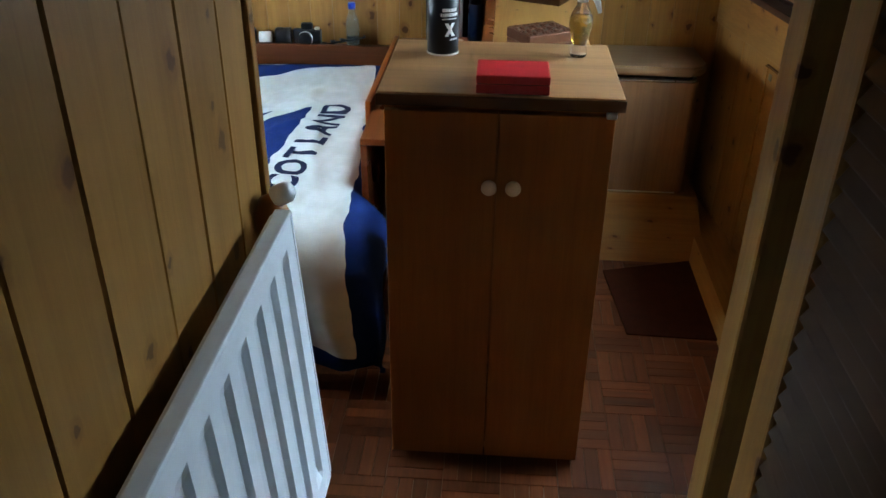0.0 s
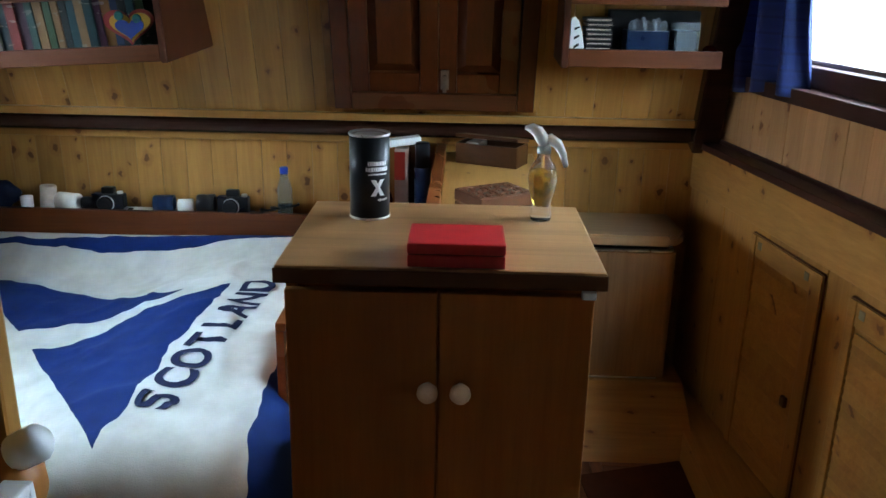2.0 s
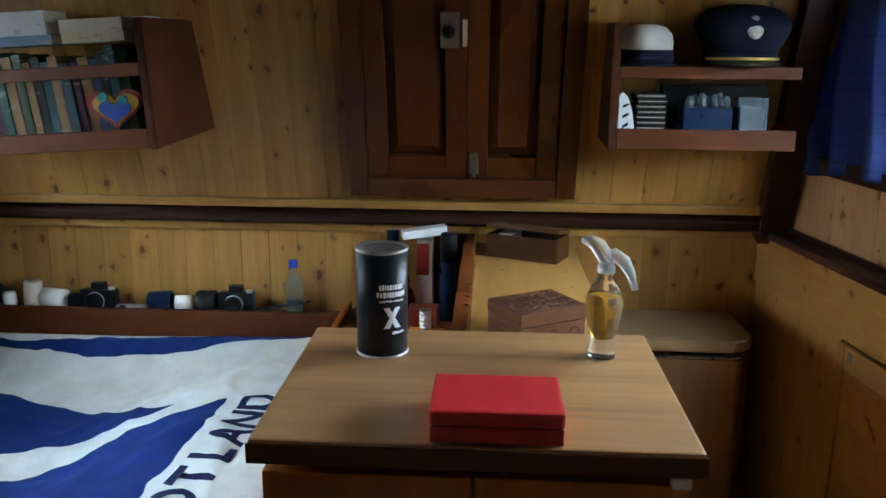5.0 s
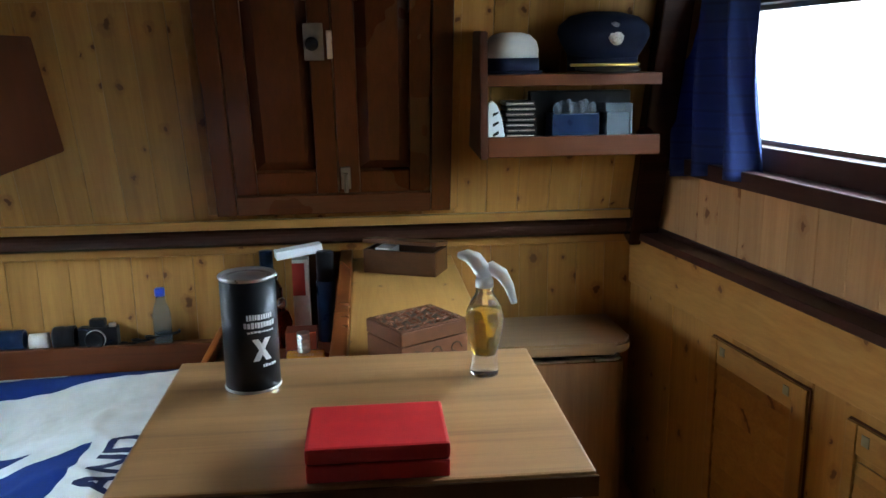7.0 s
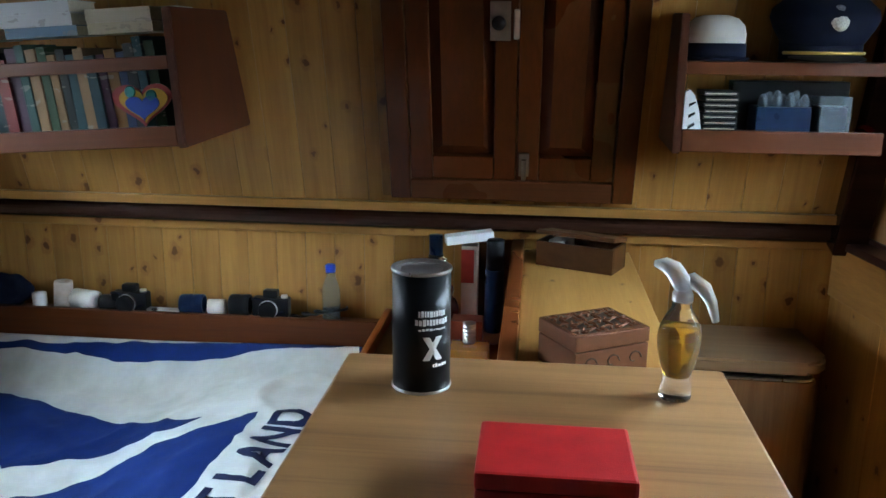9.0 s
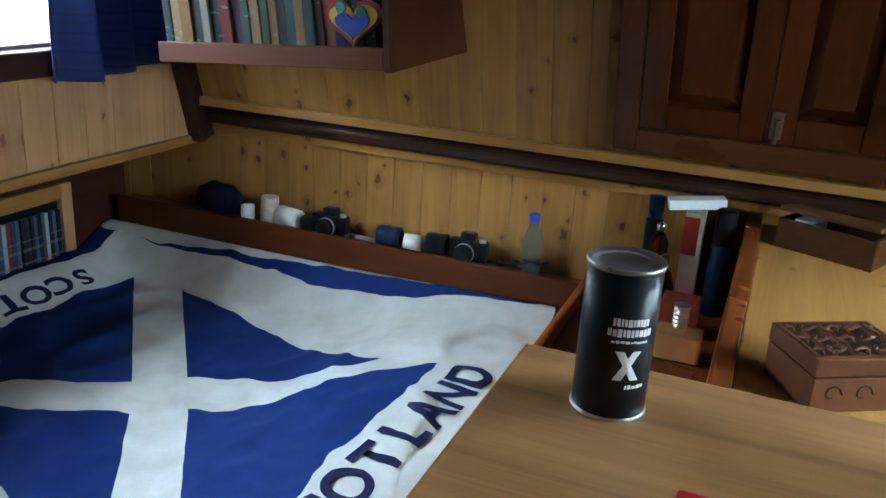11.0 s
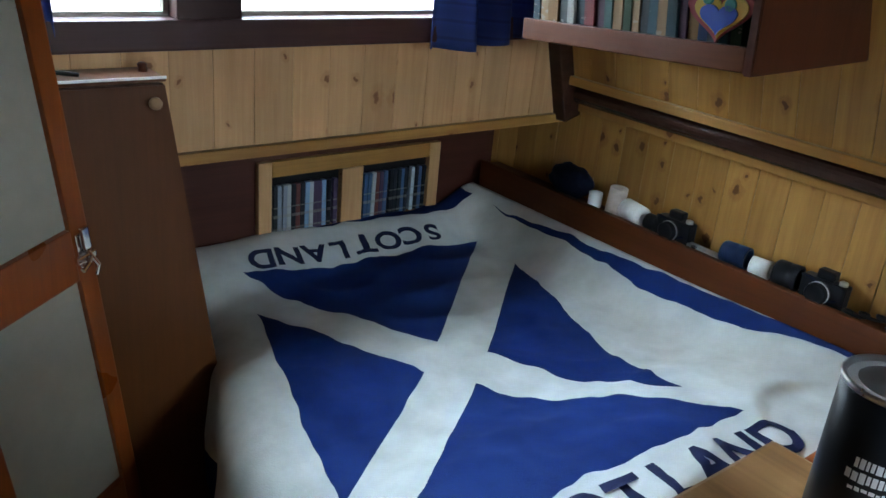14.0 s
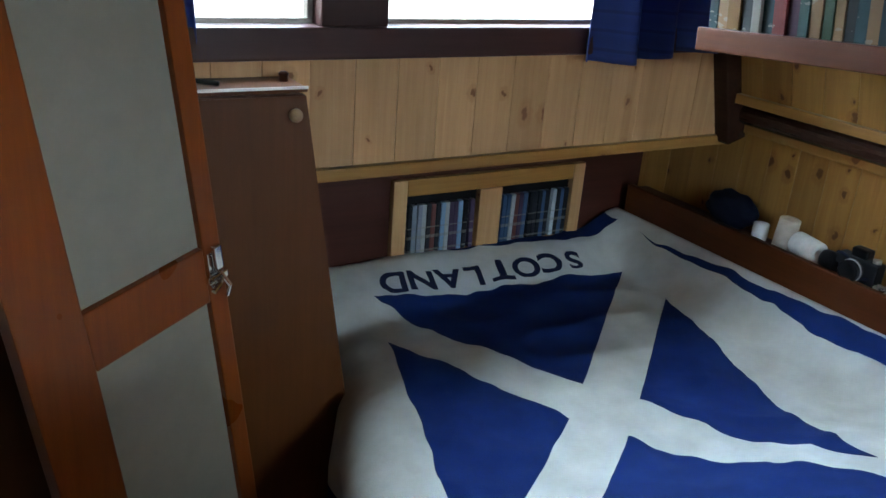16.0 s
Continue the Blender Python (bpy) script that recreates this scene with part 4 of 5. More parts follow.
def radiator():
    e = thing("radiator", "white enamelled panel radiator with pressed flutes, fixed to the pine wall", "radiator", (0.0, 0.1, 0.72))
    y0, y1, z0, z1 = -0.970, 0.690, 0.650, 1.092
    # it hangs a little out of plumb, its foot away from the wall
    hang = Matrix(((1, 0, -0.060, 0.060 * z1 - 0.022), (0, 1, 0, 0), (0, 0, 1, 0), (0, 0, 0, 1)))
    bm = bmesh.new()
    n = 26
    p = (y1 - y0 - 0.05) / n
    # fluted front sheet: flat at head and foot, round-ended grooves between
    zs = [z0, z0 + 0.030, z0 + 0.040, z0 + 0.052, z1 - 0.052, z1 - 0.040, z1 - 0.030, z1]
    ys, dep = [], []
    for k in range(n):
        a = y0 + 0.025 + k * p
        ys += [a, a + 0.26 * p, a + 0.36 * p, a + 0.52 * p, a + 0.74 * p, a + 0.84 * p]
        dep += [0, 0, 0.8, 1, 0.8, 0]
    ys, dep = [y0] + ys + [y1], [0] + dep + [0]
    rows = []
    for z, f in zip(zs, (0, 0, 0.7, 1, 1, 0.7, 0, 0)):
        rows.append([bm.verts.new((0.010 - 0.009 * d * f, y, z)) for y, d in zip(ys, dep)])
    for a, b in zip(rows, rows[1:]):
        for i in range(len(a) - 1):
            bm.faces.new((a[i], a[i + 1], b[i + 1], b[i]))
    part("front_panel", moved(bm, hang), WHITE_ENAMEL, e)
    rim = join(box((-0.010, y0, z1 - 0.001), (0.0115, y1, z1 + 0.007), 0.003), box((-0.010, y1 - 0.001, z0), (0.0115, y1 + 0.005, z1 + 0.006), 0.003), box((-0.010, y0, z0 - 0.007), (0.0115, y1, z0 + 0.001), 0.003))
    part("rim", moved(rim, hang), WHITE_ENAMEL, e)
    part("back_panel", moved(box((-0.016, y0, z0), (-0.0105, y1, z1), 0.002), hang), WHITE_ENAMEL, e)
    for y in (0.45, -0.6):
        part("bracket", moved(box((-0.062, y - 0.02, 0.78), (-0.0165, y + 0.02, 1.04), 0.002), hang), DULLSTEEL, e)
    v = thing("pipe_boss", "turned wooden boss round the radiator pipe on the wall", "pipe cover", (-0.06, 0.728, 1.07))
    part("boss", lathe([(0.001, 0), (0.028, 0), (0.032, 0.010), (0.028, 0.026), (0.012, 0.036), (0.001, 0.036)], 20, pose(-0.0615, 0.728, 1.068, 0, 90, 0)), VENEER, v, "", True)
    part("valve", lathe([(0.001, 0), (0.014, 0), (0.015, 0.02), (0.010, 0.026), (0.001, 0.026)], 16, pose(-0.040, 0.728, 1.098, 0, 60, 0)), WHITE_PL, v, "white plastic valve", True)


radiator()


def louvre_door(y0, y1, x, z0, z1):
    e = thing("louvre_door", "varnished pine louvred door folded back along the passage", "door", (x, y1, z0))
    part("stile", box((x, y1 - 0.055, z0), (x + 0.032, y1, z1), 0.004), PINE, e)
    # lit pine on the near stile; the rest has shade mixed into its colour
    part("stile", box((x, y0, z0), (x + 0.032, y0 + 0.055, z1), 0.004), PINE_STILE_SHADED, e)
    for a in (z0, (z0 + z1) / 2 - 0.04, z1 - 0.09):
        part("rail", box((x + 0.001, y0 + 0.0555, a), (x + 0.031, y1 - 0.0555, a + 0.09), 0.003), PINE_SHADED, e)
    slat = mesh_of(moved(box((-0.019, y0 + 0.056, -0.003), (0.019, y1 - 0.056, 0.003), 0.002), pose(0, 0, 0, 0, -60, 0)), "slat", PINE_SHADED)
    z = z0 + 0.10
    while z < z1 - 0.10:
        if not ((z0 + z1) / 2 - 0.05 < z < (z0 + z1) / 2 + 0.06):
            s = new("slat", slat)
            s.parent = e
            s.matrix_parent_inverse = world_of(e).inverted()
            s.location = (x + 0.012, 0, z)
        z += 0.0215


louvre_door(-0.48, 0.432, 0.510, 0.02, 1.80)


def star_locker(s0, s1, z0, z1, louvred):
    """A shutter let in flush with the locker front; the beads round it stand a little proud."""
    e = thing("locker_door", "varnished pine locker door with a " + ("louvred" if louvred else "ribbed") + " panel, shut", "locker door", tuple(STAR @ Vector(((s0 + s1) / 2, -0.01, z0))), "lockers along the side")
    part("groove", join(star_box(s0 - 0.003, s0, -0.004, 0.0008, z0, z1, 0), star_box(s1, s1 + 0.003, -0.004, 0.0008, z0, z1, 0), star_box(s0, s1, -0.004, 0.0008, z1, z1 + 0.003, 0)), CARVED, e, "dark joint round the door")
    part("bead", star_box(s0 + 0.0005, s0 + 0.030, 0.001, 0.010, z0, z1, 0.003), PINE_Y, e, "pale pine bead")
    part("stile", star_box(s1 - 0.050, s1 - 0.0005, 0.001, 0.008, z0, z1, 0.002), PINE, e)
    part("rail", star_box(s0 + 0.0305, s1 - 0.0505, 0.001, 0.0075, z1 - 0.062, z1 - 0.0005, 0.002), PINE_Y, e)
    part("rail", star_box(s0 + 0.0305, s1 - 0.0505, 0.001, 0.0075, z0, z0 + 0.06, 0.002), PINE_Y, e)
    z = z0 + 0.062
    step_z = 0.048 if not louvred else 0.024
    sl = mesh_of(moved(box((s0 + 0.031, -0.0035, 0), (s1 - 0.051, 0.0035, step_z * 1.02), 0.001), pose(0, 0, 0, -14 if louvred else -4.5, 0, 0)), "slat", PINE_Y)
    while z < z1 - 0.085:
        o = new("slat", sl)
        o.parent = e
        o.matrix_parent_inverse = world_of(e).inverted()
        o.matrix_basis = STAR @ Matrix.Translation((0, -0.003, z))
        z += step_z
    part("catch", star_box(s1 - 0.086, s1 - 0.062, 0.0085, 0.020, z0 + 0.275, z0 + 0.305, 0.006), DARKBOX, e, "small dark wooden turn catch")
    for k in (s0 + 0.046, s1 - 0.078):
        part("hinge_plate", star_box(k, k + 0.020, 0.0076, 0.0096, z1 - 0.036, z1 - 0.014, 0.001), DULLSTEEL, e, "small grey metal plate")


star_locker(0.500, 0.878, 0.070, 0.748, False)
star_locker(1.000, 1.420, 0.070, 0.740, True)


def side_cupboard():
    e = thing("side_cupboard", "tall narrow brown veneered cupboard at the head of the berth", "cupboard", (-1.38, 1.45, 0))
    side = lambda y0, top, foot, z0, z1, x0, x1: prism([(y0, z0), (foot, z0), (top, z1), (y0, z1)], x1 - x0, Matrix.Translation((x0, 0, 0)) @ Matrix(((0, 1, 0, 0), (1, 0, 0, 0), (0, 0, 1, 0), (0, 0, 0, 1))), 0.002)
    part("body", side(1.05, 1.722, 1.88, 0.0, 1.070, -1.74, -1.332), VENEER_SHADED, e)
    part("top", box((-1.42, 1.045, 1.071), (-1.312, 1.729, 1.080), 0.003), VENEER_SHADED, e)
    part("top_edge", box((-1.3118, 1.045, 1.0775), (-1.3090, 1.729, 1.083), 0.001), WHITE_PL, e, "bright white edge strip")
    part("door", side(1.06, 1.727, 1.88, 0.04, 1.066, -1.3315, -1.314), VENEER_SHADED, e)
    part("knob", lathe([(0.001, 0), (0.006, 0), (0.006, 0.008), (0.013, 0.016), (0.012, 0.024), (0.001, 0.027)], 18, pose(-1.314, 1.700, 1.033, 0, 90, 0)), GREYLID, e, "round grey-brown wooden knob", True)


side_cupboard()


def panel_door():
    """The open door, out of plumb; local x runs towards the latch, z up from the foot of the lock rail."""
    run, lean = Vector((-0.475, 0.880, 0)).normalized(), 0.139
    m = basis((-1.257, 1.514, 0.714), run, (0, 0, 1)) @ pose(0, 0, 0, 0, -math.degrees(lean), 0)
    e = thing("panel_door", "mahogany framed door with cream panels, standing open", "door", (-1.16, 1.34, 0.05))
    P = lambda lo, hi, bev=0.003: moved(box(lo, hi, bev), m)
    w, a, b, foot, head, rail = 0.246, 0.110, 0.040, -0.62, 1.02, 0.108
    part("stile", P((-w - a, -0.016, foot), (-w, 0.016, head)), TEAKDOOR, e)
    part("stile", P((0, -0.016, foot), (b, 0.016, head)), TEAKDOOR, e)
    for z0, z1 in ((foot, foot + 0.10), (0.0, rail), (head - 0.08, head)):
        part("rail", P((-w + 0.0005, -0.016, z0), (-0.0005, 0.016, z1)), TEAKDOOR, e)
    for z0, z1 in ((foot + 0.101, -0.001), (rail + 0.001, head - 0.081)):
        part("panel", P((-w + 0.001, -0.004, z0), (-0.001, 0.004, z1), 0), CREAM_SHADED, e, "cream painted panel, its colour darkened for shade")
    lk = part("latch", join(P((0.002, -0.022, 0.028), (0.032, -0.0165, 0.098), 0.003), P((-0.012, -0.034, 0.044), (0.034, -0.0225, 0.058), 0.003), P((0.010, -0.034, 0.066), (0.026, -0.0225, 0.112), 0.003)), CHROME, e, "chromed rim latch")
    part("latch_lever", moved(tube([(0.020, -0.032, 0.050), (0.002, -0.044, 0.046), (-0.018, -0.048, 0.040)], 0.005), m), CHROME, lk)
    part("latch_hook", moved(tube([(0.018, -0.030, 0.060), (0.026, -0.042, 0.030), (0.018, -0.040, 0.012)], 0.004), m), CHROME, lk)
    part("keeper", P((b + 0.0005, -0.010, 0.03), (b + 0.004, 0.010, 0.10), 0.001), CHROME, e)


panel_door()
pen = thing("pen", "black pen with a yellow cap lying on the cupboard top", "pen", (-1.36, 1.55, 1.081))
part("barrel", tube([(-1.345, 1.575, 1.085), (-1.375, 1.530, 1.087)], 0.0045, 10), BLACK, pen, "", True)
part("cap", tube([(-1.3755, 1.529, 1.087), (-1.385, 1.515, 1.0875)], 0.0050, 10), GOLD, pen, "yellow cap", True)
peg = thing("peg", "short turned mahogany peg standing on the cupboard top", "peg", (-1.375, 1.705, 1.080))
part("shaft", lathe([(0.001, 0), (0.009, 0), (0.008, 0.008), (0.010, 0.014), (0.006, 0.018), (0.001, 0.018)], 16, Matrix.Translation((-1.375, 1.705, 1.0802))), MAHOG_Z, peg, "", True)
w = thing("white_locker", "low white painted locker behind the open door", "locker", (-1.1, 0.95, 0))
part("body", box((-1.36, 0.745, 0.0), (-0.90, 1.04, 0.655), 0.006), WHITE_ENAMEL, w)
part("top", box((-1.365, 0.7445, 0.656), (-0.895, 1.046, 0.682), 0.005), WHITE_ENAMEL, w)


# ---- small things on the cupboard ----
CAB_Z = 1.0142


def cylinder_patch(outline, cx, cy, r, z, turn, lift=0.0006, thick=0.0004):
    """A flat outline in metres wrapped on an upright tin: its x runs round the tin."""
    bm = bmesh.new()
    n = len(outline)
    vs = []
    for rr in (r + lift, r + lift + thick):
        vs.append([bm.verts.new((cx + rr * math.sin(turn + x / r), cy - rr * math.cos(turn + x / r), z + y)) for x, y in outline])
    bm.faces.new(vs[1])
    for i in range(n):
        bm.faces.new((vs[0][i], vs[0][(i + 1) % n], vs[1][(i + 1) % n], vs[1][i]))
    bmesh.ops.triangulate(bm, faces=bm.faces)
    return bm


def bar(x0, x1, y0, y1, n=8):
    return [(x0 + (x1 - x0) * i / n, y0) for i in range(n + 1)] + [(x1 - (x1 - x0) * i / n, y1) for i in range(n + 1)]


def perfume_tin():
    cx, cy, r = 0.112, 1.692, 0.0365
    e = thing("perfume_tin", "black printed perfume tin with bright metal rims, on the cupboard", "tin", (cx, cy, CAB_Z))
    at = Matrix.Translation((cx, cy, CAB_Z))
    part("body", lathe([(r - 0.002, 0.003), (r, 0.0035), (r, 0.1500), (r - 0.002, 0.1505)], 48, at), BLACK_TIN, e, "", True)
    part("base_rim", lathe([(r - 0.004, 0), (r + 0.0012, 0), (r + 0.0016, 0.002), (r + 0.0006, 0.0034), (r - 0.003, 0.0034)], 48, at), STEEL, e, "bright metal rim", True)
    part("lid_rim", lathe([(r - 0.003, 0.1508), (r + 0.0008, 0.1508), (r + 0.0016, 0.1535), (r + 0.0006, 0.1555), (r - 0.0015, 0.1550), (r - 0.003, 0.1520)], 48, at), STEEL, e, "bright metal rim", True)
    part("lid_plate", lathe([(r - 0.0032, 0.1506), (r - 0.0036, 0.1522), (r - 0.010, 0.1522), (r - 0.011, 0.1516), (0.001, 0.1518)], 48, at), BRUSHED, e, "dull metal lid plate", False)
    turn = radians(30)
    w = 0.0125
    for k, (a, b) in enumerate((((-0.0085, 0.0), (0.0085, 0.030)), ((0.0085, 0.0), (-0.0085, 0.030)))):
        h = 0.0042
        part("print_cross", cylinder_patch([(a[0] - h, a[1]), (a[0] + h, a[1]), (b[0] + h, b[1]), (b[0] - h, b[1])], cx, cy, r, CAB_Z + 0.045, turn, 0.0006 + 0.0003 * k), PRINT_WHITE, e, "white crossed strokes")
    rows = ((-0.018, 0.017, 0.1000, 0.1085), (-0.022, 0.022, 0.0895, 0.0980), (-0.018, 0.018, 0.0828, 0.0862), (0.000, 0.020, 0.0355, 0.0400))
    rnd = random.Random(3)
    for x0, x1, z0, z1 in rows:
        x = x0
        while x < x1 - 0.001:
            ww = min(rnd.uniform(0.0018, 0.0042), x1 - x)
            part("print_bar", cylinder_patch(bar(x, x + ww, z0 + rnd.uniform(0, 0.001), z1 - rnd.uniform(0, 0.0012), 2), cx, cy, r, CAB_Z, turn), PRINT_WHITE, e, "white printed stroke")
            x += ww + 0.0010


perfume_tin()


def dove_bottle():
    cx, cy = 0.428, 1.692
    at = Matrix.Translation((cx, cy, CAB_Z))
    e = thing("perfume_bottle", "glass perfume bottle of amber scent with a frosted bird stopper", "perfume bottle", (cx, cy, CAB_Z))
    outer = [(0.001, 0.0), (0.0185, 0.0), (0.020, 0.004), (0.0185, 0.014), (0.0165, 0.024), (0.017, 0.030), (0.0215, 0.046), (0.0255, 0.064), (0.0268, 0.078), (0.0250, 0.092), (0.0200, 0.104), (0.0140, 0.113), (0.0120, 0.118), (0.0120, 0.124), (0.001, 0.1245)]
    body = part("flask", lathe(outer, 12, at), FLASK, e, "thick ribbed clear glass", True)
    inner = [(0.001, 0.027), (0.0125, 0.029), (0.0180, 0.046), (0.0222, 0.064), (0.0235, 0.078), (0.0222, 0.090), (0.001, 0.0902)]
    part("scent", lathe(inner, 24, at), AMBER, body, "amber scent", True)
    part("collar", lathe([(0.001, 0.1248), (0.0125, 0.1248), (0.0125, 0.133), (0.0095, 0.140), (0.001, 0.140)], 24, at), FROST, e, "frosted collar", True)
    wing = lambda pts, tp, r: tube([(cx + x, cy + y, CAB_Z + z) for x, y, z in pts], r, 12, tp)
    part("stopper_bird", wing([(0.002, 0, 0.134), (-0.004, 0, 0.150), (-0.013, 0, 0.163), (-0.024, 0, 0.169), (-0.036, 0, 0.170)], (0.8, 1.15, 1.1, 0.85, 0.35), 0.0105), FROST, e, "frosted glass bird with a raised wing", True)
    part("stopper_bird", wing([(-0.004, 0.004, 0.146), (0.010, 0.002, 0.150), (0.024, 0.0, 0.141), (0.034, 0.0, 0.124), (0.041, 0, 0.100)], (0.6, 1.0, 0.95, 0.7, 0.45), 0.0100), FROST, e, "frosted glass bird with a drooping tail", True)


dove_bottle()


def red_case():
    e = thing("jewel_case", "bright red leatherette jewel case lying shut on the cupboard", "case", (0.275, 1.462, CAB_Z), rz=0.6)
    x0, x1, y0, y1 = 0.2005, 0.3505, 1.404, 1.516
    part("tray", box((x0, y0, CAB_Z), (x1, y1, CAB_Z + 0.0195), 0.0025), RED, e)
    part("lid", box((x0 - 0.0006, y0 - 0.0006, CAB_Z + 0.0205), (x1 + 0.0006, y1, CAB_Z + 0.0385), 0.004), RED, e)
    part("seam", box((x0 + 0.002, y0 + 0.002, CAB_Z + 0.0196), (x1 - 0.002, y1 - 0.002, CAB_Z + 0.0204), 0), DARKBOX, e)


red_case()

# ---- on the chest and the perfume shelf ----
CH_Z, PS_Z = 0.8702, 0.6702


def carved_box():
    m = pose(0.362, 2.160, CH_Z, 0, 0, -45 + 16)
    # the four corners lie turned to the room
    m = Matrix.Translation((0.362, 2.158, CH_Z)) @ pose(0, 0, 0, 0, 0, 31)
    e = thing("carved_box", "carved brown wooden trinket box, shut, on the pine chest", "box", (0.362, 2.158, CH_Z))
    sx, sy, h = 0.077, 0.061, 0.082
    part("body", moved(box((-sx, -sy, 0), (sx, sy, 0.052), 0.002), m), CARVED, e)
    part("lid", moved(box((-sx - 0.001, -sy - 0.001, 0.054), (sx + 0.001, sy + 0.001, h), 0.003), m), CARVED, e)

    part("recess", moved(box((-sx + 0.0075, -sy + 0.0075, h), (sx - 0.0075, sy - 0.0075, h + 0.0004), 0), m), CARVED_DK, e, "dark carved hollows")

    def rosette(u0, v0, size, place, turn):
        """A ring of curled petals standing proud of the hollow."""
        for k in range(6):
            a = turn + k * math.tau / 6
            pts = [place(u0 + size * f * math.cos(a + 0.9 * f), v0 + size * f * math.sin(a + 0.9 * f)) for f in (0.22, 0.45, 0.70, 0.92, 1.0)]
            part("carving", moved(tube(pts, 0.0030, 6, (0.5, 1.0, 1.15, 0.8, 0.3)), m), CARVED, e, "curled carved petal")

    for i in range(4):
        for j in range(3):
            rosette(-sx + 0.0245 + i * 0.0350, -sy + 0.0245 + j * 0.0365, 0.0190, lambda u, v: (u, v, h + 0.0008), i * 0.5 + j)
    for i in range(3):
        a = -sx + 0.030 + i * 0.047
        bm = tube([(a + 0.016 * (1 - f) * math.cos(f * 7), -sy - 0.0002, 0.027 + 0.016 * (1 - f) * math.sin(f * 7)) for f in (0, 0.1, 0.2, 0.3, 0.4, 0.5, 0.6, 0.7)], 0.0016, 6)
        part("carving", moved(bm, m), CARVED_DK, e, "carved scroll line")
    part("border", moved(join(box((-sx + 0.004, -sy + 0.004, h), (sx - 0.004, -sy + 0.007, h + 0.0016), 0), box((-sx + 0.004, sy - 0.007, h), (sx - 0.004, sy - 0.004, h + 0.0016), 0), box((-sx + 0.004, -sy + 0.0071, h), (-sx + 0.007, sy - 0.0071, h + 0.0016), 0), box((sx - 0.007, -sy + 0.0071, h), (sx - 0.004, sy - 0.0071, h + 0.0016), 0)), m), CARVED, e)


carved_box()


def long_box():
    m = Matrix.Translation((0.375, 2.860, CH_Z)) @ pose(0, 0, 0, 0, 0, -24)
    e = thing("pencil_box", "dark walnut box with its lid ajar, on the pine chest", "box", (0.375, 2.86, CH_Z))
    sx, sy = 0.105, 0.052
    P = lambda lo, hi: moved(box(lo, hi, 0.002), m)
    part("body", join(P((-sx, -sy, 0), (sx, -sy + 0.008, 0.066)), P((-sx, sy - 0.008, 0), (sx, sy, 0.066)), P((-sx, -sy + 0.0082, 0), (-sx + 0.008, sy - 0.0082, 0.066)), P((sx - 0.008, -sy + 0.0082, 0), (sx, sy - 0.0082, 0.066)), P((-sx + 0.0082, -sy + 0.0082, 0), (sx - 0.0082, sy - 0.0082, 0.006))), DARKBOX, e)
    part("lid", moved(box((-sx - 0.002, -0.106, 0), (sx + 0.002, 0, 0.012), 0.003), m @ Matrix.Translation((0, sy, 0.068)) @ pose(0, 0, 0, -9, 0, 0)), DARKBOX, e, "lid propped ajar")
    part("tissue", P((-0.075, -0.040, 0.007), (-0.03, 0.03, 0.069)), WHITE_PL, e, "white wrapping inside")


long_box()


def stand(name, label, category, bm_parts, at, group=""):
    e = thing(name, label, category, at, group)
    for pn, bm, mt, lb, sm in bm_parts:
        part(pn, bm, mt, e, lb, sm)
    return e


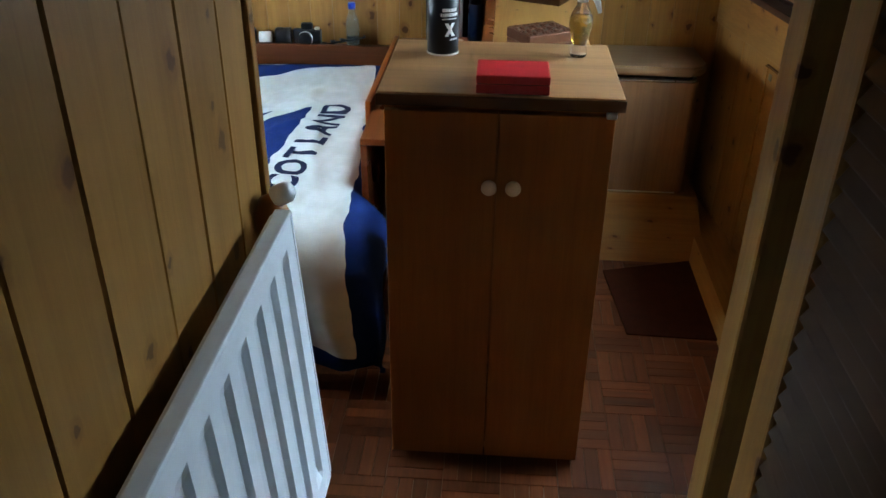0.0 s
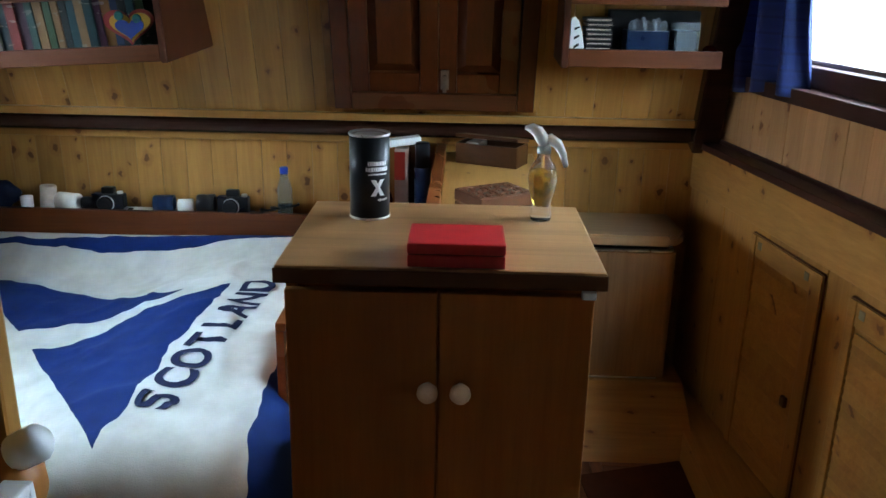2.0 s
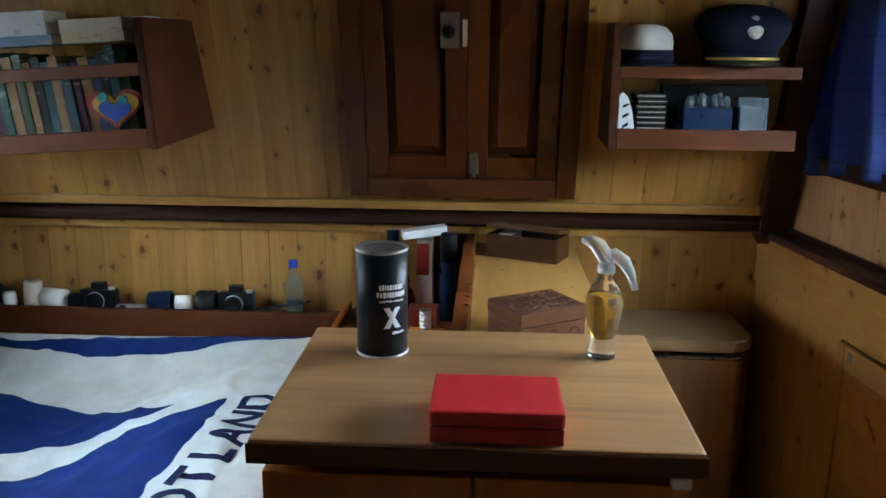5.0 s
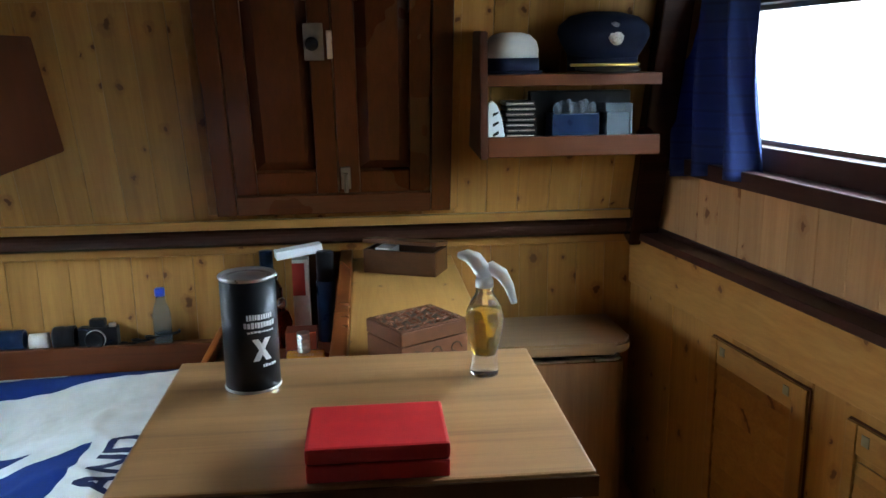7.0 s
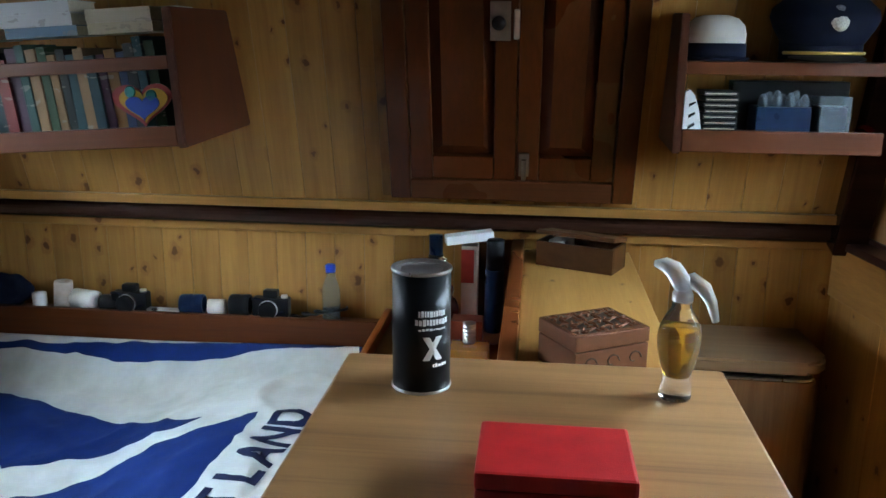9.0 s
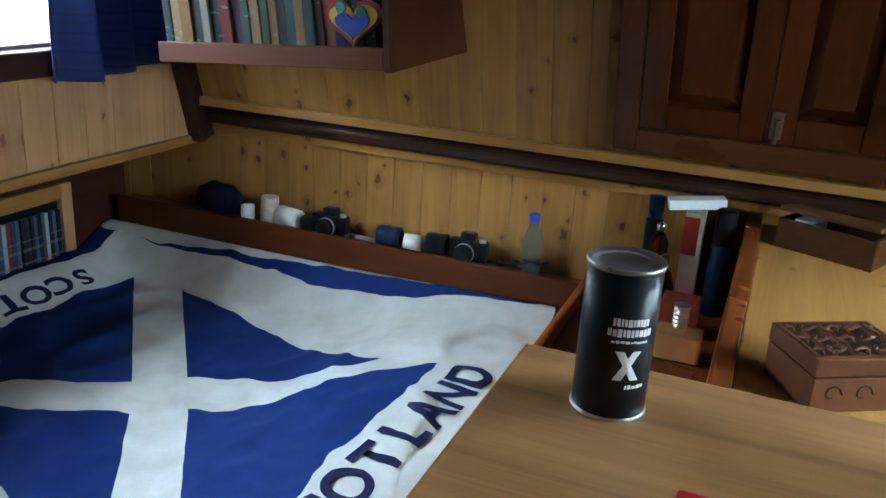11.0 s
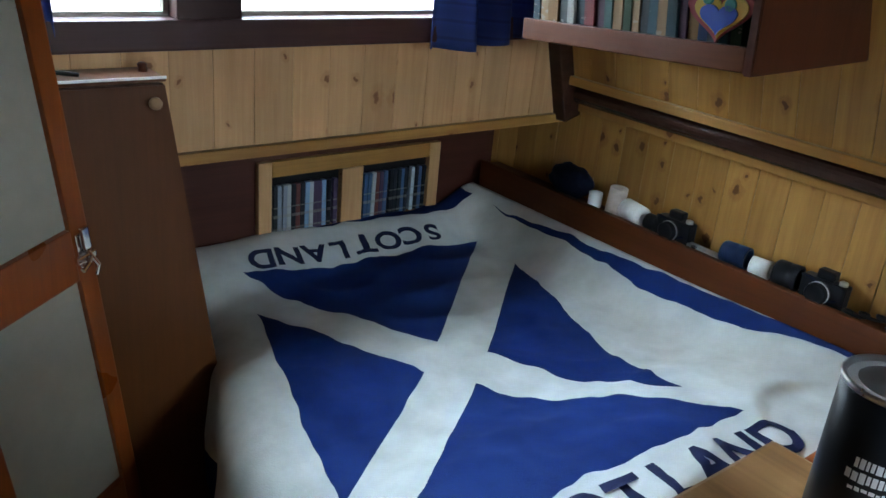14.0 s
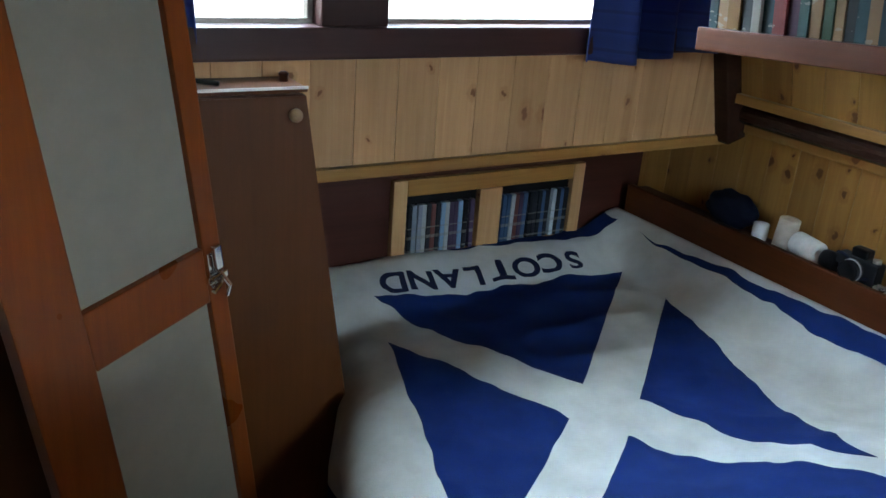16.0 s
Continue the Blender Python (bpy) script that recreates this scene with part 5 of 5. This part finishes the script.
def perfumes():
    z = PS_Z
    T = lambda x, y, zz=z: Matrix.Translation((x, y, zz))
    stand("scent_bottle", "square bottle of orange scent with a ribbed silver cap", "perfume bottle", [
        ("flask", box((0.060, 2.565, z), (0.154, 2.625, z + 0.066), 0.005), FLASK, "", False),
        ("scent", box((0.0625, 2.5675, z + 0.003), (0.1515, 2.6225, z + 0.058), 0.004), AMBER_DEEP, "orange scent", False),
        ("cap", lathe([(0.001, 0)] + [(0.0165 if i % 2 else 0.0145, 0.002 + i * 0.0045) for i in range(12)] + [(0.001, 0.056)], 20, T(0.105, 2.597, z + 0.0665)), STEEL, "ribbed silver cap", False)], (0.12, 2.6, z))
    stand("scent_canister", "tall dark blue scent canister", "canister", [
        ("body", lathe([(0.001, 0), (0.026, 0), (0.026, 0.172), (0.0245, 0.175), (0.001, 0.175)], 24, T(0.150, 2.885)), NAVY_PL, "", True),
        ("cap", lathe([(0.001, 0), (0.0235, 0), (0.0235, 0.078), (0.021, 0.082), (0.001, 0.082)], 24, T(0.150, 2.885, z + 0.1755)), BLACK, "black cap", True)], (0.150, 2.885, z))
    stand("scent_canister", "slim black scent canister", "canister", [
        ("body", lathe([(0.001, 0), (0.021, 0), (0.021, 0.19), (0.001, 0.19)], 24, T(-0.020, 2.965)), BLACK, "", True),
        ("cap", lathe([(0.001, 0), (0.019, 0), (0.019, 0.055), (0.001, 0.056)], 24, T(-0.020, 2.965, z + 0.1905)), NAVY_PL, "navy cap", True)], (-0.02, 2.965, z))
    stand("scent_carton", "white and red upright scent carton", "carton", [
        ("carton", box((0.055, 2.930, z), (0.100, 2.975, z + 0.225), 0.002), PAPER, "", False),
        ("stripe", box((0.0548, 2.9285, z + 0.12), (0.090, 2.9298, z + 0.215), 0), REDPRINT, "red printed band", False)], (0.06, 2.95, z))
    stand("flat_carton", "flat silver carton lying across the other boxes", "carton", [
        ("carton", moved(box((-0.066, -0.022, 0), (0.066, 0.022, 0.024), 0.002), pose(0.075, 2.950, z + 0.2265 + 0.008, 0, -6, 14)), WHITE_PL, "", False)], (0.075, 2.95, z + 0.226))
    stand("red_flask", "small red glass flask with a silver stopper", "perfume bottle", [
        ("flask", lathe([(0.001, 0), (0.024, 0), (0.028, 0.012), (0.028, 0.075), (0.020, 0.098), (0.010, 0.106), (0.001, 0.106)], 20, T(0.030, 2.845)), REDGLASS, "", True),
        ("stopper", lathe([(0.001, 0), (0.009, 0), (0.013, 0.012), (0.013, 0.024), (0.006, 0.034), (0.001, 0.035)], 16, T(0.030, 2.845, z + 0.1065)), CHROME, "silver stopper", True)], (0.03, 2.845, z))
    stand("red_flask", "tall red glass flask with a silver stopper", "perfume bottle", [
        ("flask", lathe([(0.001, 0), (0.020, 0), (0.022, 0.01), (0.022, 0.15), (0.010, 0.172), (0.001, 0.172)], 20, T(0.006, 2.905)), REDGLASS, "", True),
        ("stopper", lathe([(0.001, 0), (0.009, 0), (0.012, 0.010), (0.012, 0.022), (0.001, 0.028)], 16, T(0.006, 2.905, z + 0.1725)), CHROME, "silver stopper", True)], (0.006, 2.905, z))
    stand("copper_carton", "low copper coloured carton", "carton", [("carton", box((0.05, 2.70, z), (0.13, 2.76, z + 0.085), 0.002), COPPER, "", False)], (0.09, 2.73, z))
    stand("red_carton", "dark brown carton at the back of the shelf", "carton", [("carton", box((0.100, 2.985, z), (0.170, 3.03, z + 0.225), 0.002), DARKBOX, "", False)], (0.135, 3.0, z))


perfumes()

# ---- on the narrow shelf behind the berth ----
SH_Z = 0.6382


def lying_roll(x, r, length, turn, material, label):
    bm = lathe([(r * 0.35, -length / 2), (r, -length / 2), (r, length / 2), (r * 0.35, length / 2), (r * 0.30, length / 2 - 0.012)], 26, Matrix.Translation((x, 3.003, SH_Z + r)) @ pose(0, 0, 0, 0, 90, turn))
    stand("paper_roll", label, "roll", [("roll", bm, material, "", True)], (x, 3.003, SH_Z), "rolls on the berth shelf")


def berth_shelf_things():
    stand("paper_roll", "beige paper roll standing on the berth shelf", "roll", [("roll", lathe([(0.010, 0.0), (0.027, 0.0), (0.0275, 0.03), (0.027, 0.084), (0.011, 0.084), (0.010, 0.070)], 26, Matrix.Translation((-1.172, 3.003, SH_Z)) @ pose(0, 0, 0, 0, 5, 0)), BEIGE, "", True)], (-1.172, 3.003, SH_Z), "rolls on the berth shelf")
    lying_roll(-1.098, 0.030, 0.078, -14, PAPER, "white paper roll lying on the berth shelf")
    lying_roll(-0.684, 0.024, 0.050, 10, PAPER, "small white paper roll lying on the berth shelf")
    stand("white_jar", "small round white jar", "jar", [("jar", lathe([(0.001, 0), (0.019, 0), (0.021, 0.01), (0.021, 0.045), (0.001, 0.05)], 20, Matrix.Translation((-1.245, 3.0, SH_Z))), WHITE_PL, "", True)], (-1.245, 3.0, SH_Z))
    # dark bag: an uneven cushion
    bm = bmesh.new()
    bmesh.ops.create_icosphere(bm, subdivisions=4, radius=1.0)
    for v in bm.verts:
        n = 1 + 0.16 * noise.noise(v.co * 2.2) + 0.05 * noise.noise(v.co * 6)
        v.co = Vector((v.co.x * 0.085 * n, v.co.y * 0.030 * n, v.co.z * 0.052 * n))
        v.co += Vector((-1.352, 3.002, SH_Z + 0.050))
        v.co.z = max(v.co.z, SH_Z)
    stand("black_bag", "slumped black cloth pouch on the berth shelf", "pouch", [("pouch", bm, NAVY, "", True)], (-1.35, 3.0, SH_Z))

    def camera_body(x, s, label):
        P = lambda lo, hi: moved(box(lo, hi, 0.006), Matrix.Translation((x, 3.0, SH_Z)) @ Matrix.Diagonal((s, s, s, 1)))
        L = lambda pr, m: lathe(pr, 22, Matrix.Translation((x, 3.0, SH_Z)) @ Matrix.Diagonal((s, s, s, 1)) @ m)
        stand("still_camera", label, "camera", [
            ("body", P((-0.055, -0.016, 0.0), (0.055, 0.022, 0.062)), BLACK, "", False),
            ("prism_hump", P((-0.022, -0.012, 0.0625), (0.022, 0.018, 0.086)), BLACK, "", False),
            ("lens", L([(0.001, 0), (0.027, 0), (0.027, 0.022), (0.024, 0.024), (0.022, 0.020), (0.001, 0.019)], pose(-0.002, -0.0165, 0.032, 90, 0, 0)), BLACK, "black lens", True),
            ("lens_ring", L([(0.0272, 0), (0.0285, 0.001), (0.0285, 0.004), (0.0272, 0.005)], pose(-0.002, -0.024, 0.032, 90, 0, 0)), STEEL, "bright lens ring", True),
            ("strap", tube([(x + s * (-0.052 + 0.012 * k), 2.984 - 0.006 * math.sin(k * 1.3), SH_Z + s * (0.060 + 0.012 * math.sin(k * 0.9) - 0.0055 * k)) for k in range(9)], 0.0035), NAVY, "black neck strap", True),
            ("dial", L([(0.001, 0), (0.010, 0), (0.010, 0.008), (0.001, 0.009)], pose(0.040, 0.002, 0.0622, 0, 0, 0)), STEEL, "bright dial", True)], (x, 3.0, SH_Z))

    camera_body(-0.952, 1.0, "black still camera with a bright lens ring on the berth shelf")
    camera_body(-0.515, 1.0, "black still camera with bright dials on the berth shelf")
    for x, r, ln, mt, lb in ((-1.022, 0.024, 0.055, BLACK, "black spare lens lying on its side"), (-0.760, 0.030, 0.070, NAVY_PL, "dark navy lens barrel lying on its side"), (-0.612, 0.033, 0.060, BLACK, "black lens barrel lying on its side")):
        stand("spare_lens", lb, "lens", [("barrel", lathe([(0.001, -ln / 2), (r * 0.9, -ln / 2), (r, -ln / 2 + 0.006), (r, 0), (r * 0.93, 0.004), (r, 0.010), (r, ln / 2), (r * 0.8, ln / 2), (r * 0.75, ln / 2 - 0.008), (0.001, ln / 2 - 0.008)], 26, Matrix.Translation((x, 3.003, SH_Z + r)) @ pose(0, 0, 0, 0, 90, 6)), mt, "", True)], (x, 3.0, SH_Z), "lenses on the berth shelf")
    stand("tripod", "folded tripod with bright metal legs", "tripod", [("leg", tube([(-0.90 , 2.992 + k * 0.014, SH_Z + 0.009), (-0.795, 2.990 + k * 0.014, SH_Z + 0.009)], 0.006), STEEL, "bright metal leg", True) for k in range(2)], (-0.85, 3.0, SH_Z))
    stand("cable", "black cable coiled on the berth shelf", "cable", [("cable", tube([(-0.46 + 0.055 * t / 10 + 0.02 * math.cos(t * 0.9), 3.0 + 0.014 * math.sin(t * 0.9), SH_Z + 0.004 + 0.0012 * t) for t in range(30)], 0.004), BLACK, "", True)], (-0.42, 3.0, SH_Z))
    b = Matrix.Translation((-0.333, 3.0, SH_Z))
    stand("water_bottle", "clear plastic water bottle with a blue cap", "bottle", [
        ("bottle", lathe([(0.001, 0), (0.024, 0), (0.026, 0.006), (0.026, 0.03), (0.0245, 0.034), (0.026, 0.038), (0.026, 0.092), (0.022, 0.110), (0.013, 0.134), (0.0115, 0.148), (0.001, 0.148)], 26, b), PETROL, "", True),
        ("water", lathe([(0.001, 0.002), (0.0235, 0.002), (0.0235, 0.040), (0.001, 0.0405)], 26, b), PETROL, "water", True),
        ("cap", lathe([(0.001, 0.1485), (0.0145, 0.1485), (0.0145, 0.168), (0.0125, 0.171), (0.001, 0.171)], 22, b), BLUECAP, "blue screw cap", True)], (-0.333, 3.0, SH_Z))


berth_shelf_things()
stand("white_tassel", "white cord tassel at the corner of the throw", "tassel", [("tassel", lathe([(0.001, 0), (0.010, 0.002), (0.016, 0.018), (0.013, 0.036), (0.006, 0.044), (0.001, 0.045)], 16, Matrix.Translation((-1.735, 2.925, 0.512))), PAPER, "", True)], (-1.735, 2.925, 0.512))

# ---- books ----
def book(x, y, z, w, d, h, lean):
    m = Matrix.Translation((x, y, z)) @ pose(0, 0, 0, 0, lean, 0)
    e = thing("book", "worn paperback standing in a row on the book shelf", "book", (x, y, z), "books on the shelf")
    part("cover", moved(join(box((0, 0, 0), (0.0016, d, h), 0), box((w - 0.0016, 0, 0), (w, d, h), 0), box((0.0016, 0, 0), (w - 0.0016, 0.0016, h), 0.0006)), m), BOOK, e)
    part("page_block", moved(box((0.0018, 0.0018, 0.002), (w - 0.0018, d - 0.003, h - 0.003), 0), m), PAGES, e)


def books():
    rnd = random.Random(21)
    x = -1.112
    while x < -0.572:
        w = rnd.uniform(0.018, 0.032)
        h = rnd.uniform(0.185, 0.225)
        book(x, 2.508 + rnd.uniform(0, 0.01), 1.2282, min(w, -0.552 - x), 0.14, h, rnd.choice((-4, -3.5, -3, -4)) if x > -1.08 else -3)
        x += w + 0.0015
    for x, y, w, d, h, n in ((-0.93, 2.50, 0.17, 0.12, 0.024, 3), (-0.72, 2.505, 0.15, 0.12, 0.026, 2), (-0.62, 2.60, 0.06, 0.10, 0.03, 2), (-1.09, 2.51, 0.14, 0.12, 0.03, 2)):
        z = 1.459
        for k in range(n):
            e = thing("book", "paperback lying flat on top of the row", "book", (x, y, z), "books lying on the row")
            hh = h * rnd.uniform(0.8, 1.15)
            dx = rnd.uniform(-0.012, 0.012)
            part("cover", join(box((x + dx, y, z), (x + dx + w, y + d, z + 0.0015), 0), box((x + dx, y, z + hh - 0.0015), (x + dx + w, y + d, z + hh), 0), box((x + dx, y, z + 0.0015), (x + dx + w, y + 0.0015, z + hh - 0.0015), 0)), BOOK_PALE, e)
            part("page_block", box((x + dx + 0.003, y + 0.0017, z + 0.0017), (x + dx + w - 0.003, y + d - 0.002, z + hh - 0.0017), 0), PAGES, e)
            z += hh + 0.0004


books()


def heart_ornament():
    cx, z, y = -0.622, 1.256, 2.5045
    e = thing("heart_ornament", "painted heart-shaped ornament in red, yellow and blue against the books", "ornament", (cx, y, z))

    def heart(s, dy, material, name, ox=0, oz=0):
        pts = [(s * 0.0044 * 16 * math.sin(a) ** 3 + ox + cx, z + 0.052 + oz + s * 0.0033 * (13 * math.cos(a) - 5 * math.cos(2 * a) - 2 * math.cos(3 * a) - math.cos(4 * a))) for a in [i * 2 * math.pi / 48 for i in range(48)]]
        part(name, prism(pts, 0.004, Matrix.Translation((0, y - dy, 0))), material, e)

    red, yel, blu, grn = (plain("ornament_" + n, c, 0.4, vary=0.1) for n, c in (("red", (0.16, 0.012, 0.008)), ("yellow", (0.34, 0.20, 0.015)), ("blue", (0.010, 0.035, 0.18)), ("green", (0.015, 0.12, 0.10))))
    heart(1.0, 0.0, red, "heart")
    heart(0.80, 0.0035, yel, "inset_yellow", 0.004, -0.002)
    heart(0.56, 0.0070, blu, "inset_blue", 0.002, -0.009)
    for ox, oz in ((-0.024, 0.024), (0.024, 0.014)):
        part("spot", lathe([(0.001, 0), (0.013, 0), (0.011, 0.003), (0.001, 0.003)], 18, Matrix.Translation((cx + ox, y - 0.0040, z + 0.052 + oz)) @ pose(0, 0, 0, 90, 0, 0)), grn, e)


heart_ornament()

# the book shelf hangs low at its outer end, and what stands on it tilts with it
TILT = Matrix.Translation((-0.53, 0, 1.22)) @ pose(0, 0, 0, 0, -3.6, 0) @ Matrix.Translation((0.53, 0, -1.22))
for ob in list(scene.collection.objects):
    if ob.parent is None and ob.name.split(".")[0] in ("book", "book_shelf", "heart_ornament"):
        ob.matrix_basis = TILT @ ob.matrix_basis

# ---- hats and boxes on the other shelf ----
HZ, BZ = 1.4032, 1.2162


def hats():
    m = Matrix.Translation((0.655, 2.785, HZ)) @ Matrix.Diagonal((1, 0.92, 1, 1))
    stand("bowler_hat", "white topped hat with a navy band and brim", "hat", [
        ("crown", lathe([(0.001, 0.040), (0.070, 0.040), (0.071, 0.060), (0.066, 0.080), (0.050, 0.096), (0.028, 0.103), (0.001, 0.104)], 30, m), HATWHITE, "white felt crown", True),
        ("band", lathe([(0.001, 0.006), (0.0735, 0.006), (0.0725, 0.0398), (0.001, 0.0398)], 30, m), NAVY, "navy band", True),
        ("brim", lathe([(0.001, 0), (0.078, 0.0), (0.084, 0.006), (0.080, 0.0085), (0.0736, 0.0059), (0.001, 0.0058)], 30, m), NAVY, "navy brim", True)], (0.655, 2.785, HZ))
    cx, cy = 0.892, 2.772
    m = Matrix.Translation((cx, cy, HZ)) @ Matrix.Diagonal((0.99, 0.78, 1.15, 1))
    cap = stand("peaked_cap", "navy peaked cap with a gold braid and a silver badge", "hat", [
        ("band", lathe([(0.001, 0.004), (0.092, 0.004), (0.093, 0.040), (0.001, 0.040)], 36, m), NAVY, "navy band", True),
        ("crown", lathe([(0.001, 0.0402), (0.094, 0.0402), (0.112, 0.066), (0.121, 0.086), (0.117, 0.102), (0.090, 0.122), (0.045, 0.131), (0.001, 0.133)], 36, m @ pose(0, 0, 0, 5, 0, 0)), NAVY, "navy crown", True),
        ("braid", tube([(cx + 0.0945 * math.sin(a), cy - 0.0755 * math.cos(a), HZ + 0.020) for a in [(-70 + 14 * i) * math.pi / 180 for i in range(11)]], 0.0038), GOLD, "gold braid", True),
        ("badge", lathe([(0.001, 0), (0.016, 0.0005), (0.021, 0.003), (0.013, 0.006), (0.001, 0.007)], 20, Matrix.Translation((cx + 0.005, cy - 0.0925, HZ + 0.094)) @ pose(0, 0, 0, 70, 0, 0) @ Matrix.Diagonal((1, 1.45, 1, 1))), SILVER_BADGE, "silver badge", True)], (cx, cy, HZ))
    bm = bmesh.new()
    rows = []
    for j in range(6):
        f = j / 5
        rows.append([bm.verts.new((cx + (0.091 + 0.006 * f) * math.sin(a), cy - (0.073 + 0.045 * f) * math.cos(a) , HZ + 0.014 - 0.012 * f * math.cos(a))) for a in [(-62 + 124 * i / 20) * math.pi / 180 for i in range(21)]])
    for a, b in zip(rows, rows[1:]):
        for i in range(20):
            bm.faces.new((a[i], a[i + 1], b[i + 1], b[i]))
    vis = part("visor", bm, BLACK, cap, "glossy black visor", True)
    vis.modifiers.new("thickness", "SOLIDIFY").thickness = 0.003


hats()


def hat_shelf_things():
    out = [(0.586, BZ), (0.632, BZ), (0.630, BZ + 0.03), (0.622, BZ + 0.075), (0.610, BZ + 0.110), (0.598, BZ + 0.122), (0.588, BZ + 0.115)]
    e = stand("white_holder", "white plastic holder with three slanted slots", "holder", [("plate", prism(out, 0.02, Matrix.Translation((0, 2.722, 0)), 0.001), WHITE_PL, "", False)], (0.61, 2.73, BZ))
    for k in range(3):
        part("slot", prism([(0.598, BZ + 0.030 + k * 0.026), (0.614, BZ + 0.040 + k * 0.026), (0.612, BZ + 0.047 + k * 0.024), (0.598, BZ + 0.038 + k * 0.026)], 0.001, Matrix.Translation((0, 2.7205, 0))), BLACK, e, "dark slot")
    disc = None
    for k in range(9):
        z = BZ + k * 0.0135
        if disc is None:
            disc = thing("disc_case", "slim black disc case in a stack", "disc case", (0.675, 2.79, z), "stack of disc cases")
            part("case", box((0.636, 2.735, z), (0.712, 2.835, z + 0.0095), 0.001), BLACK, disc)
            part("spine_card", box((0.638, 2.7342, z + 0.0034), (0.708, 2.7349, z + 0.0058), 0), BEIGE, disc, "pale spine card")
        else:
            copy_thing(disc, pose(0.675 + 0.002 * math.sin(k * 3), 2.79, z + 0.0002))
    stand("stationery_box", "dark blue open box of clear bags", "box", [
        ("carton", box((0.755, 2.735, BZ), (0.878, 2.82, BZ + 0.084), 0.003), NAVY_PL, "", False)] + [
        ("bag", lathe([(0.001, 0), (0.010, 0), (0.012, 0.015 + 0.004 * (k % 2)), (0.006, 0.028 + 0.004 * (k % 3)), (0.001, 0.030 + 0.004 * (k % 3))], 10, Matrix.Translation((0.770 + k * 0.0155, 2.75 + 0.012 * (k % 2), BZ + 0.0842))), SMOKE, "clear plastic bag", True) for k in range(7)], (0.81, 2.78, BZ))
    stand("clear_box", "clear acrylic box of dark cards standing on the shelf", "box", [
        ("shell", box((0.895, 2.738, BZ), (0.968, 2.812, BZ + 0.110), 0.003), SMOKE, "clear acrylic shell", False),
        ("cards", box((0.903, 2.752, BZ + 0.005), (0.962, 2.806, BZ + 0.086), 0.001), NAVY_PL, "dark cards inside", False)], (0.93, 2.775, BZ))
    stand("black_file", "black file box standing at the back of the shelf", "box", [
        ("shell", box((0.716, 2.830, BZ), (0.990, 2.872, BZ + 0.140), 0.003), BLACK, "", False)], (0.85, 2.85, BZ))
    stand("red_ornament", "small dark red round ornament", "ornament", [("ball", lathe([(0.001, 0)] + [(0.024 * math.sin(a), 0.024 - 0.024 * math.cos(a)) for a in [i * math.pi / 12 for i in range(1, 12)]] + [(0.001, 0.048)], 20, Matrix.Translation((1.0, 2.735, BZ))), REDGLASS, "", True)], (1.0, 2.735, BZ))


hat_shelf_things()

# thin dark red four-sided patch on the floor before the plinth
fb = bmesh.new()
edge = ((0.660, 2.415), (0.995, 2.515), (1.000, 2.010), (0.700, 2.020))
lo, hi = [fb.verts.new((x, y, 0.0005)) for x, y in edge], [fb.verts.new((x, y, 0.006)) for x, y in edge]
fb.faces.new(hi)
for k in range(4):
    fb.faces.new((lo[k], lo[(k + 1) % 4], hi[(k + 1) % 4], hi[k]))
setting("floor_board", fb, DARK_RED, "dark red straight-edged patch on the parquet")


# ---- parquet ----
def parquet():
    q, n = 0.148, 4
    w = q / n
    strip = {}
    for turned in (False, True):
        s = (w, q) if turned else (q, w)
        strip[turned] = mesh_of(box((0.0004, 0.0004, -0.012), (s[0] - 0.0004, s[1] - 0.0004, 0), 0.0009), "parquet_strip", PARQUET if not turned else PARQUET_Y)
    rest = {False: [], True: []}
    for i in range(-4, 9):
        for j in range(-7, 21):
            x, y = i * q, j * q
            turned = (i + j) % 2 == 0
            near = 3 <= i <= 6 and 7 <= j <= 17
            for k in range(n):
                px, py = (x + k * w, y) if turned else (x, y + k * w)
                if near:
                    o = new("parquet_strip", strip[turned])
                    o.parent = floor
                    o.location = (px, py, 0)
                else:
                    rest[turned].append((px, py))
    for turned, spots in rest.items():
        s = (w, q) if turned else (q, w)
        vs, fs = [], []
        for x, y in spots:
            b = len(vs)
            x0, x1, y0, y1 = x + 0.0006, x + s[0] - 0.0006, y + 0.0006, y + s[1] - 0.0006
            vs += [(x0, y0, 0), (x1, y0, 0), (x1, y1, 0), (x0, y1, 0), (x0, y0, -0.01), (x1, y0, -0.01), (x1, y1, -0.01), (x0, y1, -0.01)]
            fs += [(b, b + 1, b + 2, b + 3)] + [(b + k, b + 4 + k, b + 4 + (k + 1) % 4, b + (k + 1) % 4) for k in range(4)]
        me = bpy.data.meshes.new("parquet_rest")
        me.from_pydata(vs, [], fs)
        me.materials.append(PARQUET_REST)
        o = tagged(new("parquet_rest", me), kind="stuff")
        o.parent = floor


parquet()
